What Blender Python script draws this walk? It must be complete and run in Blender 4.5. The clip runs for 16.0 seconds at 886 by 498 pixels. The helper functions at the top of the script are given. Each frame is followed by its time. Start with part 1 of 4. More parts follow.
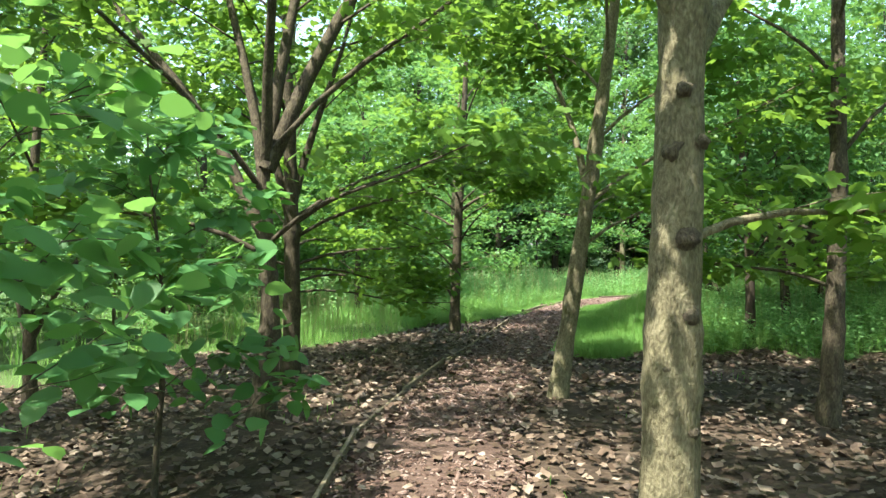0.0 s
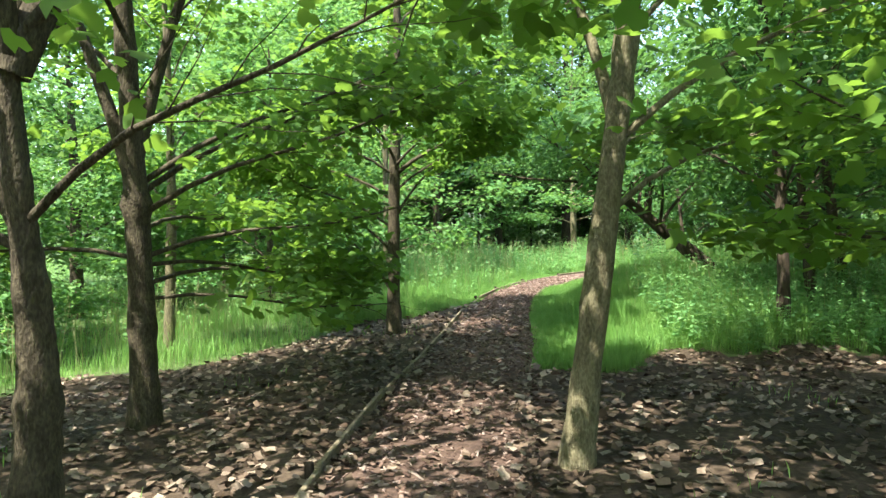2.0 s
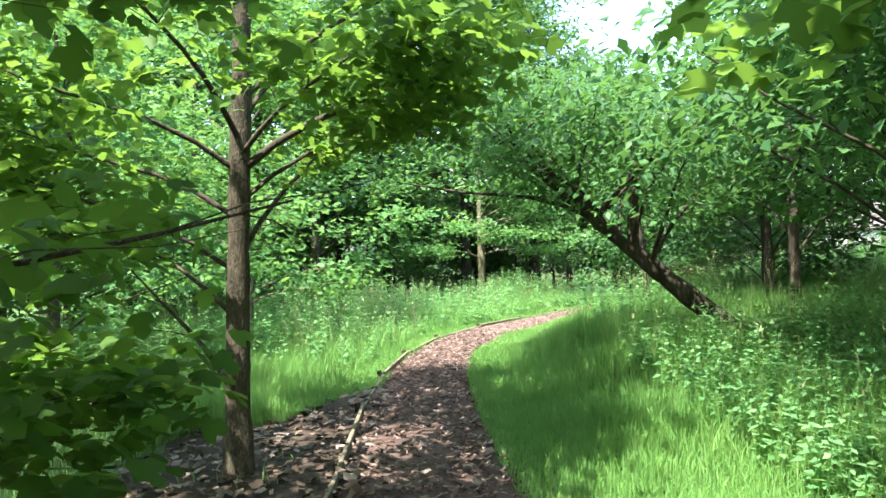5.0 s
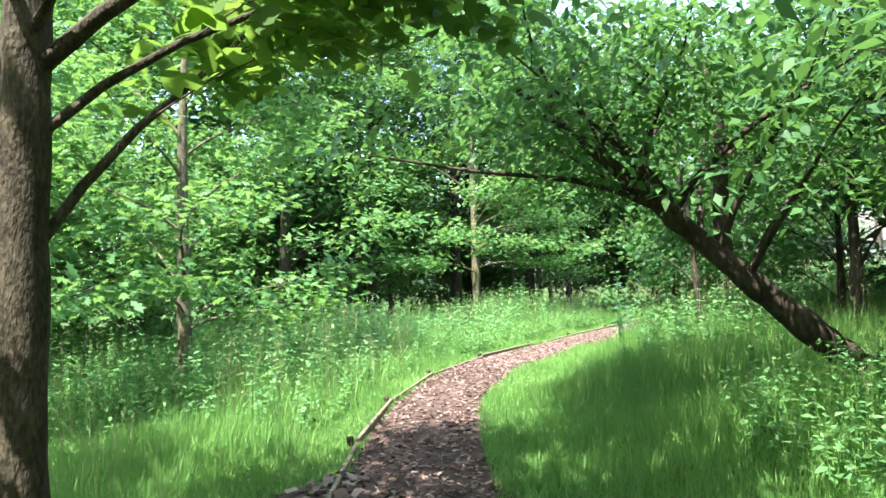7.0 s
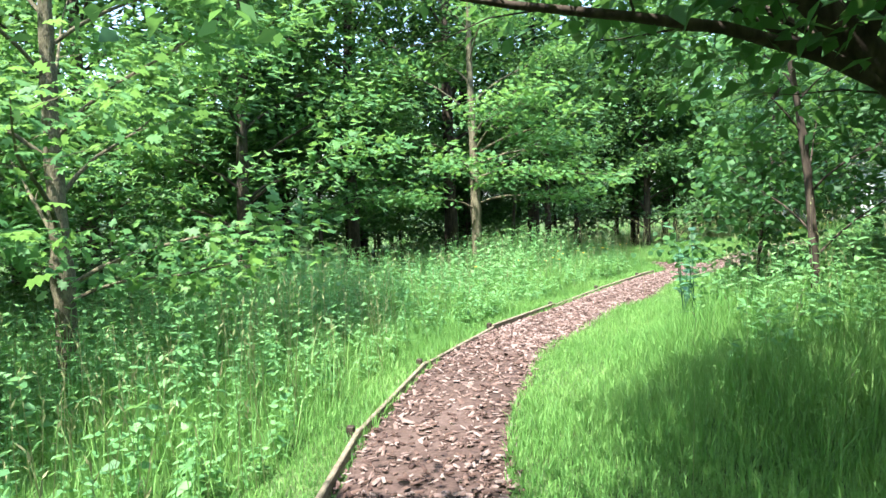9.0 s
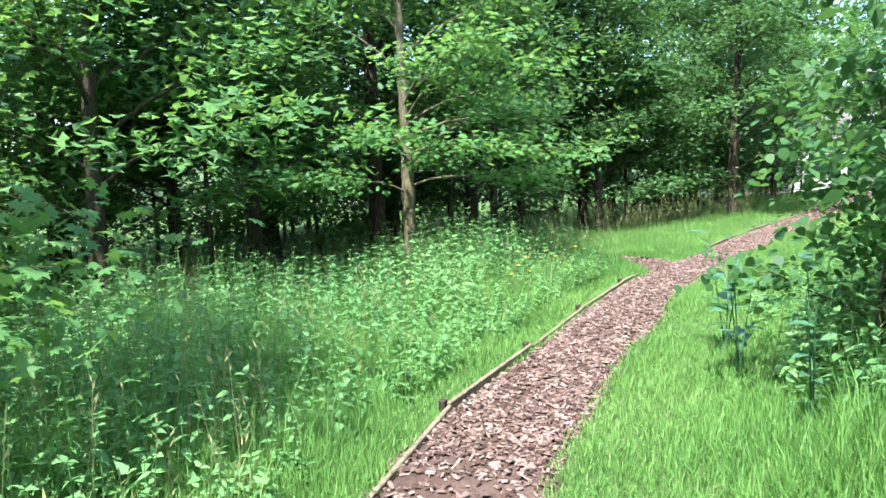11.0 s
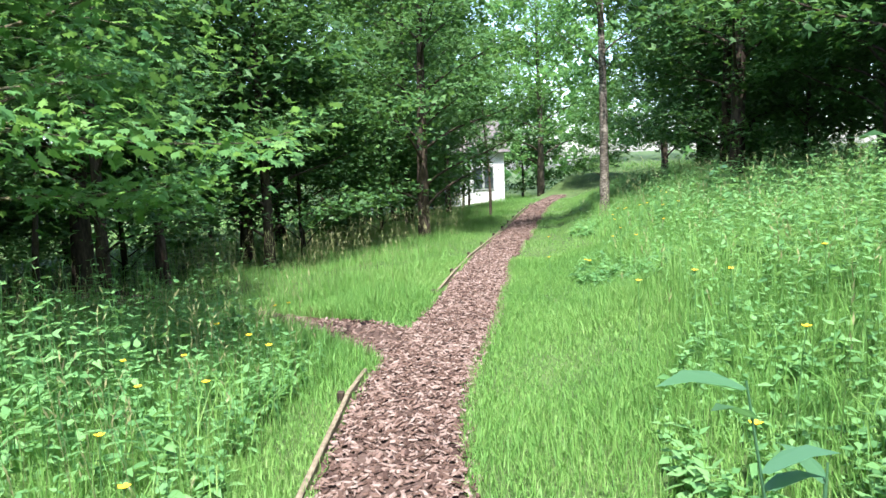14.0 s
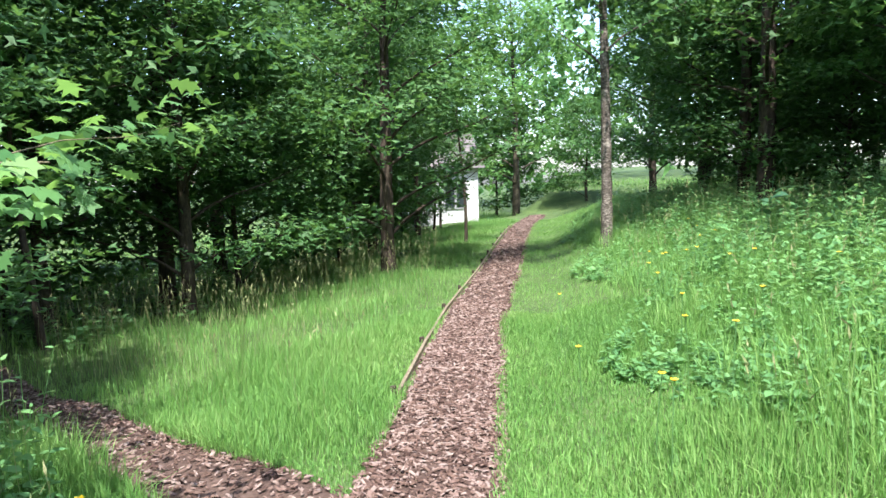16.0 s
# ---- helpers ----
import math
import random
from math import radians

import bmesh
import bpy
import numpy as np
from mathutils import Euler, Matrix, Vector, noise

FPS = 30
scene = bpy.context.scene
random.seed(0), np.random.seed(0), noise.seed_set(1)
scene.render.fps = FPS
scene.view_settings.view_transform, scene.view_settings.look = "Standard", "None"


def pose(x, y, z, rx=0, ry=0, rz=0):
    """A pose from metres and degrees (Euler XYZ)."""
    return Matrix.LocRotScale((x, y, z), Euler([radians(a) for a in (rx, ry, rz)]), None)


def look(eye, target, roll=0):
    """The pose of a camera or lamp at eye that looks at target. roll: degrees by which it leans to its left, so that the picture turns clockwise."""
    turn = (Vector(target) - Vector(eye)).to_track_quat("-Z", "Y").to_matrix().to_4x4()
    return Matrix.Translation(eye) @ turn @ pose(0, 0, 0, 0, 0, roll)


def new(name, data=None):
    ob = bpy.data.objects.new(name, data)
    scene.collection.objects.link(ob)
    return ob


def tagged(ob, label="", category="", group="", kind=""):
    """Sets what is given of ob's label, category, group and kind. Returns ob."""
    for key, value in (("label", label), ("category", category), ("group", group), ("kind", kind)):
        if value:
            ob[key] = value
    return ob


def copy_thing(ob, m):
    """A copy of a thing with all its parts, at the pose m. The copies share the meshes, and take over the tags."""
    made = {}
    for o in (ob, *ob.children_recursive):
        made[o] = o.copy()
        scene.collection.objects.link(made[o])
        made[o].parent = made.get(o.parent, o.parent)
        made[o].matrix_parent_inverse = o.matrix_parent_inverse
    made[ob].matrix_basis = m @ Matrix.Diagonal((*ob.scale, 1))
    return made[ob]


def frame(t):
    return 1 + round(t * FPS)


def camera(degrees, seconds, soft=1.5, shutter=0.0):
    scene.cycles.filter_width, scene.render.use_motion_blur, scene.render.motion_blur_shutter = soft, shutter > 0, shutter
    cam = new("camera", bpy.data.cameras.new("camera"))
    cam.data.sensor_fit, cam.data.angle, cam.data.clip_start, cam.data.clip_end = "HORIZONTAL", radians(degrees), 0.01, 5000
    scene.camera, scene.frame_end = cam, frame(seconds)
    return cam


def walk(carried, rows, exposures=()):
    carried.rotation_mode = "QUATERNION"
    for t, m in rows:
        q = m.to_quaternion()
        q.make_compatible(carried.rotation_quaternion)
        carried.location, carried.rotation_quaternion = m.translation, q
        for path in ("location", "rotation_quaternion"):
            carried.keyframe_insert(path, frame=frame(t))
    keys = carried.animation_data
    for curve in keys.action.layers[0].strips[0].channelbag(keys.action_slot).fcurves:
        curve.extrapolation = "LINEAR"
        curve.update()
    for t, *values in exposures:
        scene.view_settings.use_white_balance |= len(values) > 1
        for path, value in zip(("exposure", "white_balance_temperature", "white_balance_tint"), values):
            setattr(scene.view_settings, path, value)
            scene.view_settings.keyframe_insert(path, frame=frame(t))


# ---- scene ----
cam = camera(63.0, 16.0)
PATH = [
    (0, (0.144, 0.321, 1.551), (0.208, 2.32, 1.529), 1.2),
    (0.5, (0.242, 1.0, 1.539), (0.27, 3.0, 1.514), 0.9),
    (1, (0.248, 1.671, 1.493), (0.3, 3.669, 1.429), 0.9),
    (1.5, (0.223, 2.374, 1.497), (0.341, 4.369, 1.41), 0.3),
    (2, (0.222, 3.113, 1.515), (0.474, 5.095, 1.426), -0.6),
    (2.5, (0.211, 3.784, 1.531), (0.566, 5.749, 1.427), -0.8),
    (3, (0.291, 4.488, 1.531), (0.724, 6.438, 1.445), -0.7),
    (3.5, (0.35, 5.171, 1.51), (0.82, 7.113, 1.413), -0.4),
    (4, (0.477, 5.83, 1.509), (0.961, 7.769, 1.432), -0.5),
    (4.5, (0.565, 6.506, 1.521), (1.102, 8.432, 1.486), -0.7),
    (7, (1.251, 9.579, 1.463), (1.876, 11.479, 1.503), -0.8),
    (7.5, (1.44, 10.224, 1.493), (2.024, 12.137, 1.507), -0.8),
    (8, (1.629, 10.888, 1.476), (2.254, 12.788, 1.437), -1.4),
    (10.5, (2.825, 14.283, 1.668), (3.482, 16.155, 1.416), -1.4),
    (11, (3.054, 14.999, 1.681), (3.883, 16.804, 1.444), -1.4),
    (11.5, (3.307, 15.673, 1.66), (4.313, 17.385, 1.417), -1.3),
    (12, (3.691, 16.411, 1.663), (4.884, 18.001, 1.442), -0.8),
    (12.5, (4.104, 17.12, 1.612), (5.472, 18.561, 1.382), -0.3),
    (13, (4.589, 17.725, 1.602), (6.036, 19.088, 1.377), -1.4),
    (13.5, (5.088, 18.272, 1.584), (6.601, 19.56, 1.36), -1.4),
    (14, (5.649, 18.766, 1.58), (7.198, 20.012, 1.363), -2.0),
    (14.5, (6.208, 19.263, 1.613), (7.786, 20.477, 1.425), -2.6),
    (15, (6.779, 19.751, 1.651), (8.386, 20.929, 1.479), -2.4),
    (15.5, (7.41, 20.163, 1.695), (9.028, 21.326, 1.528), -1.9),
    (16, (7.98, 20.587, 1.719), (9.584, 21.767, 1.538), -1.6),
]
walk(cam, [(t, look(eye, aim, roll)) for t, eye, aim, roll in PATH], [(0, 2.45, 6750, 5), (2.5, 2.5, 6850, 6), (4, 2.7, 6500, 8), (5, 2.7, 6400, 9), (8, 2.6, 6250, 11), (10.5, 2.3, 6000, 11), (12, 2.15, 6100, 11), (16, 1.95, 6200, 14)])

# ---- world and sun ----
SUN = Vector((-0.42, -0.30, 1.0)).normalized()
world = bpy.data.worlds.new("sky")
scene.world = world
world.use_nodes = True
wn = world.node_tree.nodes
sky = wn.new("ShaderNodeTexSky")
sky.sky_type, sky.sun_disc = "NISHITA", False
sky.sun_elevation = math.asin(SUN.z)
sky.sun_rotation = math.atan2(SUN.x, SUN.y)
sky.dust_density, sky.air_density = 2.0, 1.0
wn["Background"].inputs[1].default_value = 0.15
world.node_tree.links.new(sky.outputs[0], wn["Background"].inputs[0])
sun = new("sun", bpy.data.lights.new("sun", "SUN"))
sun.data.energy, sun.data.angle, sun.data.color = 3.6, radians(0.6), (1.0, 0.95, 0.86)
sun.matrix_world = look(SUN * 60, (0, 0, 0))
rng = np.random.default_rng(7)


# ---- materials ----
def material(name, rough=0.8):
    m = bpy.data.materials.new(name)
    m.use_nodes = True
    n = m.node_tree.nodes
    n["Principled BSDF"].inputs["Roughness"].default_value = rough
    return m, n, m.node_tree.links, n["Principled BSDF"]


def ramp(n, stops):
    r = n.new("ShaderNodeValToRGB")
    e = r.color_ramp.elements
    while len(e) < len(stops):
        e.new(0.5)
    for k, (p, c) in zip(e, stops):
        k.position, k.color = p, (*c, 1)
    return r


def leaf_material(name, tones, through_tone, share=0.45, rough=0.6, patch=0.6):
    """Thin leaf: coloured leaf by leaf and drift by drift, glossy above, light shines through it."""
    m, n, l, p = material(name, rough)
    geo, tex = n.new("ShaderNodeNewGeometry"), n.new("ShaderNodeTexNoise")
    coord = n.new("ShaderNodeTexCoord")
    tex.inputs["Scale"].default_value = patch
    l.new(coord.outputs["Object"], tex.inputs["Vector"])
    add = n.new("ShaderNodeMath")
    add.operation = "MULTIPLY_ADD"
    add.inputs[1].default_value = 0.55
    l.new(geo.outputs["Random Per Island"], add.inputs[0])
    half = n.new("ShaderNodeMath")
    half.operation = "MULTIPLY_ADD"
    half.inputs[1].default_value, half.inputs[2].default_value = 0.9, -0.22
    l.new(tex.outputs["Fac"], half.inputs[0])
    l.new(half.outputs[0], add.inputs[2])
    r = ramp(n, [(i / (len(tones) - 1), c) for i, c in enumerate(tones)])
    l.new(add.outputs[0], r.inputs[0])
    l.new(r.outputs[0], p.inputs["Base Color"])
    p.inputs["Specular IOR Level"].default_value = 0.22
    tr, mix = n.new("ShaderNodeBsdfTranslucent"), n.new("ShaderNodeMixShader")
    tint = n.new("ShaderNodeMix")
    tint.data_type = "RGBA"
    tint.inputs["Factor"].default_value = 0.65
    l.new(r.outputs[0], tint.inputs["A"])
    tint.inputs["B"].default_value = (*through_tone, 1)
    l.new(tint.outputs["Result"], tr.inputs[0])
    mix.inputs[0].default_value = share
    l.new(p.outputs[0], mix.inputs[1])
    l.new(tr.outputs[0], mix.inputs[2])
    l.new(mix.outputs[0], n["Material Output"].inputs[0])
    return m


def rough_material(name, tones, scale, stretch=(1, 1, 1), bump=0.4, rough=0.9, island=0.0, fine=4.0, detail=6):
    """Matt surface with a broad and a fine variation and relief."""
    m, n, l, p = material(name, rough)
    coord, mp = n.new("ShaderNodeTexCoord"), n.new("ShaderNodeMapping")
    mp.inputs["Scale"].default_value = stretch
    l.new(coord.outputs["Object"], mp.inputs[0])
    a, b = n.new("ShaderNodeTexNoise"), n.new("ShaderNodeTexNoise")
    a.inputs["Scale"].default_value, b.inputs["Scale"].default_value = scale, scale * fine
    a.inputs["Detail"].default_value = b.inputs["Detail"].default_value = detail
    for t in (a, b):
        l.new(mp.outputs[0], t.inputs["Vector"])
    mix = n.new("ShaderNodeMath")
    mix.operation = "MULTIPLY_ADD"
    mix.inputs[1].default_value = 0.5
    l.new(a.outputs["Fac"], mix.inputs[0])
    h = n.new("ShaderNodeMath")
    h.operation = "MULTIPLY"
    h.inputs[1].default_value = 0.5
    l.new(b.outputs["Fac"], h.inputs[0])
    l.new(h.outputs[0], mix.inputs[2])
    last = mix
    if island:
        geo, more, mine = n.new("ShaderNodeNewGeometry"), n.new("ShaderNodeMath"), n.new("ShaderNodeObjectInfo")
        more.operation = "MULTIPLY_ADD"
        more.inputs[1].default_value = island
        both = n.new("ShaderNodeMath")
        both.operation = "ADD"
        frac = n.new("ShaderNodeMath")
        frac.operation = "FRACT"
        l.new(geo.outputs["Random Per Island"], both.inputs[0])
        l.new(mine.outputs["Random"], both.inputs[1])
        l.new(both.outputs[0], frac.inputs[0])
        l.new(frac.outputs[0], more.inputs[0])
        off = n.new("ShaderNodeMath")
        off.operation = "SUBTRACT"
        off.inputs[1].default_value = island / 2
        l.new(mix.outputs[0], off.inputs[0])
        l.new(off.outputs[0], more.inputs[2])
        last = more
    lo, hi = (0.33, 0.67) if not island else (0.15, 0.85)
    r = ramp(n, [(lo + (hi - lo) * i / (len(tones) - 1), c) for i, c in enumerate(tones)])
    l.new(last.outputs[0], r.inputs[0])
    l.new(r.outputs[0], p.inputs["Base Color"])
    bp = n.new("ShaderNodeBump")
    bp.inputs["Strength"].default_value, bp.inputs["Distance"].default_value = bump, 0.02
    l.new(mix.outputs[0], bp.inputs["Height"])
    l.new(bp.outputs[0], p.inputs["Normal"])
    p.inputs["Specular IOR Level"].default_value = 0.25
    return m


MAPLE = leaf_material("maple_leaf", [(0.028, 0.080, 0.014), (0.050, 0.125, 0.020), (0.085, 0.175, 0.028), (0.14, 0.24, 0.038)], (0.26, 0.44, 0.06), 0.48)
OAK = leaf_material("oak_leaf", [(0.036, 0.110, 0.040), (0.066, 0.175, 0.058), (0.112, 0.245, 0.080), (0.190, 0.340, 0.085)], (0.24, 0.44, 0.08), 0.45, 0.5)
SALLOW = leaf_material("sallow_leaf", [(0.026, 0.077, 0.030), (0.045, 0.120, 0.043), (0.075, 0.178, 0.056), (0.12, 0.235, 0.062)], (0.16, 0.33, 0.06), 0.42, 0.5)
DARKLEAF = leaf_material("dark_leaf", [(0.024, 0.068, 0.026), (0.044, 0.116, 0.040), (0.074, 0.170, 0.056), (0.132, 0.250, 0.074)], (0.15, 0.30, 0.05), 0.4, 0.5)
LIME = leaf_material("lime_leaf", [(0.04, 0.13, 0.045), (0.07, 0.19, 0.065), (0.11, 0.25, 0.085)], (0.25, 0.5, 0.10), 0.42, 0.5)
WEED = leaf_material("weed_leaf", [(0.058, 0.150, 0.066), (0.100, 0.235, 0.088), (0.155, 0.320, 0.120), (0.230, 0.400, 0.165)], (0.28, 0.50, 0.12), 0.4, 0.5, 0.8)
GRASS = leaf_material("grass_blade", [(0.065, 0.165, 0.046), (0.115, 0.265, 0.066), (0.180, 0.350, 0.090), (0.300, 0.430, 0.160)], (0.28, 0.46, 0.12), 0.42, 0.55, 0.5)
SEED = leaf_material("seed_head", [(0.16, 0.20, 0.08), (0.26, 0.28, 0.13), (0.36, 0.34, 0.19)], (0.4, 0.42, 0.2), 0.3, 0.7)
DOCK = leaf_material("dock_leaf", [(0.04, 0.12, 0.06), (0.07, 0.17, 0.09), (0.10, 0.21, 0.10)], (0.16, 0.38, 0.10), 0.3, 0.3)
BARK = rough_material("bark", [(0.026, 0.021, 0.015), (0.060, 0.050, 0.034), (0.110, 0.094, 0.062)], 24, (1, 1, 0.4), 1.0)
BARK_PALE = rough_material("bark_pale", [(0.060, 0.054, 0.032), (0.125, 0.112, 0.068), (0.205, 0.186, 0.118)], 22, (1, 1, 0.45), 1.0)
BARK_DARK = rough_material("bark_dark", [(0.022, 0.017, 0.013), (0.05, 0.038, 0.028), (0.09, 0.07, 0.05)], 8, (1, 1, 0.3), 0.9)
BIRCHBARK = rough_material("birch_bark", [(0.035, 0.03, 0.025), (0.10, 0.085, 0.07), (0.30, 0.27, 0.23)], 5, (1, 1, 1.6), 0.8)
SOIL = rough_material("meadow_soil", [(0.030, 0.052, 0.016), (0.055, 0.095, 0.028), (0.095, 0.135, 0.045)], 1.3, bump=0.5, fine=14)
HUMUS = rough_material("woodland_humus", [(0.018, 0.012, 0.008), (0.043, 0.030, 0.021), (0.080, 0.060, 0.043)], 3.0, bump=0.9, fine=9)
MULCH = rough_material("bark_mulch", [(0.035, 0.022, 0.017), (0.069, 0.044, 0.035), (0.106, 0.073, 0.060)], 3.0, bump=0.9, fine=12)
CHIP = rough_material("wood_chip", [(0.043, 0.025, 0.020), (0.095, 0.059, 0.046), (0.155, 0.106, 0.089), (0.230, 0.179, 0.158)], 5.0, bump=0.4, island=0.75)
LITTER = rough_material("dead_leaf", [(0.036, 0.023, 0.015), (0.077, 0.052, 0.037), (0.132, 0.096, 0.072), (0.231, 0.187, 0.149)], 4.0, bump=0.2, rough=0.6, island=0.75)
TIMBER = rough_material("weathered_timber", [(0.080, 0.064, 0.044), (0.168, 0.140, 0.096), (0.264, 0.224, 0.160)], 6, (1, 1, 5), 0.5)
RENDERED = rough_material("white_render", [(0.42, 0.43, 0.43), (0.52, 0.53, 0.53), (0.62, 0.63, 0.63)], 1.2, bump=0.15)
GREYWALL = rough_material("grey_board", [(0.20, 0.21, 0.22), (0.27, 0.28, 0.29), (0.34, 0.35, 0.36)], 2, bump=0.2)
ROOFTILE = rough_material("roof_tile", [(0.07, 0.06, 0.06), (0.11, 0.10, 0.10), (0.16, 0.15, 0.14)], 3, bump=0.5)
PANE, _n, _l, _p = material("window_pane", 0.06)
_p.inputs["Base Color"].default_value = (0.03, 0.04, 0.045, 1)
PETAL, _n, _l, _p = material("yellow_petal", 0.35)
_p.inputs["Base Color"].default_value = (0.85, 0.58, 0.02, 1)


# ---- mesh helpers ----
def mesh_of(name, groups, mat, smooth=False):
    """One mesh from groups of (vertices, faces); all faces of a group have the same number of corners."""
    verts, loops, starts, totals, base, at = [], [], [], [], 0, 0
    for v, f in groups:
        v, f = np.asarray(v, np.float32).reshape(-1, 3), np.asarray(f, np.int32)
        verts.append(v)
        loops.append((f + base).ravel())
        starts.append(at + np.arange(len(f)) * f.shape[1])
        totals.append(np.full(len(f), f.shape[1]))
        base, at = base + len(v), at + f.size
    verts, loops, starts, totals = (np.concatenate(a) for a in (verts, loops, starts, totals))
    me = bpy.data.meshes.new(name)
    me.vertices.add(len(verts))
    me.vertices.foreach_set("co", verts.ravel())
    me.loops.add(len(loops))
    me.loops.foreach_set("vertex_index", loops.astype(np.int32))
    me.polygons.add(len(starts))
    me.polygons.foreach_set("loop_start", starts.astype(np.int32))
    me.polygons.foreach_set("loop_total", totals.astype(np.int32))
    if smooth:
        me.polygons.foreach_set("use_smooth", np.ones(len(starts), bool))
    me.update(calc_edges=True)
    me.materials.append(mat)
    return me


def piece(name, groups, mat, parent=None, label="", smooth=False):
    ob = new(name, mesh_of(name, groups, mat, smooth))
    ob.parent = parent
    return tagged(ob, label) if label else ob


def part(name, bm, mat, parent, label=""):
    me = bpy.data.meshes.new(name)
    bm.to_mesh(me)
    bm.free()
    me.materials.append(mat)
    ob = new(name, me)
    ob.parent = parent
    return tagged(ob, label) if label else ob


def unit(v):
    return v / np.maximum(np.linalg.norm(v, axis=-1, keepdims=True), 1e-9)


def tube(points, radii, sides=8, rag=0.0):
    p, r = np.asarray(points, float), np.asarray(radii, float)
    d = unit(np.gradient(p, axis=0))
    u = unit(np.cross(d, (0.31, 0.92, 0.11)))
    w = np.cross(d, u)
    a = np.arange(sides) * 2 * np.pi / sides
    rr = r[:, None] * (1 + rag * rng.normal(size=(len(p), sides)))
    v = p[:, None] + rr[..., None] * (np.cos(a)[None, :, None] * u[:, None] + np.sin(a)[None, :, None] * w[:, None])
    i, j = np.meshgrid(np.arange(len(p) - 1), np.arange(sides), indexing="ij")
    k = (j + 1) % sides
    f = np.stack([i * sides + j, i * sides + k, (i + 1) * sides + k, (i + 1) * sides + j], -1).reshape(-1, 4)
    return v.reshape(-1, 3), f


SHAPES = {
    "maple": [(0, 0, 0), (0.30, 0.02, 0), (0.54, 0.36, -0.05), (0.24, 0.46, 0.03), (0.30, 0.74, 0), (0, 1, -0.06), (-0.30, 0.74, 0), (-0.24, 0.46, 0.03), (-0.54, 0.36, -0.05), (-0.30, 0.02, 0)],
    "dock": [(0, 0, 0), (0.17, 0.12, 0.02), (0.24, 0.35, 0.06), (0.19, 0.68, 0.03), (0, 1, -0.16), (-0.19, 0.68, 0.03), (-0.24, 0.35, 0.06), (-0.17, 0.12, 0.02)],
    "oak": [(0, 0, 0), (0.07, 0.16, 0.02), (0.22, 0.26, -0.02), (0.10, 0.36, 0.03), (0.33, 0.54, -0.03), (0.14, 0.62, 0.03), (0.29, 0.84, -0.04), (0.1, 0.84, 0.02), (0, 1, -0.07),
            (-0.1, 0.84, 0.02), (-0.29, 0.84, -0.04), (-0.14, 0.62, 0.03), (-0.33, 0.54, -0.03), (-0.10, 0.36, 0.03), (-0.22, 0.26, -0.02), (-0.07, 0.16, 0.02)],
    "round": [(0, 0, 0), (0.26, 0.06, 0.03), (0.42, 0.32, 0.05), (0.34, 0.66, 0.02), (0, 1, -0.06), (-0.34, 0.66, 0.02), (-0.42, 0.32, 0.05), (-0.26, 0.06, 0.03)],
    "plain": [(0, 0, 0), (0.27, 0.38, 0.05), (0, 1, -0.06), (-0.27, 0.38, 0.05)],
    "tuft": [(0, 0, 0), (0.38, 0.22, 0.10), (0.06, 0.42, -0.04), (0.2, 0.95, 0.05), (-0.16, 0.5, -0.02), (-0.42, 0.6, 0.08)],
}


def leaves(pos, axis, normal, size, shape):
    """Leaves of a shape at the places given, each growing along its axis."""
    t = np.array(SHAPES[shape])
    a = unit(axis)
    n = unit(normal - (normal * a).sum(-1, keepdims=True) * a)
    s = np.cross(a, n)
    v = pos[:, None] + size[:, None, None] * (t[None, :, :1] * s[:, None] + t[None, :, 1:2] * a[:, None] + t[None, :, 2:] * n[:, None])
    k = len(t)
    return v.reshape(-1, 3), np.arange(len(pos) * k).reshape(-1, k)


# ---- the lie of the land ----
WAY = np.array([(-0.2, -9, 1.15), (0.0, -2, 1.15), (0.25, 4.9, 1.15), (0.55, 6.6, 1.15), (1.15, 9.0, 1.14), (1.6, 10.5, 1.08), (2.35, 13.4, 0.98), (3.2, 15.8, 0.88),
                (4.4, 17.85, 0.84), (5.35, 18.8, 0.8), (6.2, 19.5, 0.78), (7.8, 20.85, 0.76), (9.2, 21.9, 0.76), (11.0, 22.93, 0.76), (12.75, 23.98, 0.75),
                (15.25, 25.45, 0.74), (19.3, 27.6, 0.74), (25, 30.7, 0.76), (31, 33.8, 0.8), (38, 37.0, 0.8)])
SIDE = np.array([(10.0, 22.5, 0.9), (10.25, 23.7, 0.8), (10.35, 24.6, 0.72), (10.6, 26.0, 0.68), (10.95, 28.2, 0.68), (11.4, 30.5, 0.7), (12.4, 34, 0.7)])


def smooth_line(p, step=0.25):
    """A Catmull-Rom line through the points, evenly stepped."""
    q = np.vstack([2 * p[0] - p[1], p, 2 * p[-1] - p[-2]])
    out = []
    for a, b, c, d in zip(q, q[1:], q[2:], q[3:]):
        for t in np.linspace(0, 1, max(2, int(np.linalg.norm((c - b)[:2]) / step) + 1))[:-1]:
            out.append(0.5 * (2 * b + (c - a) * t + (2 * a - 5 * b + 4 * c - d) * t * t + (3 * b - a - 3 * c + d) * t ** 3))
    return np.array(out + [p[-1]])


LINE, LINE2 = smooth_line(WAY), smooth_line(SIDE)


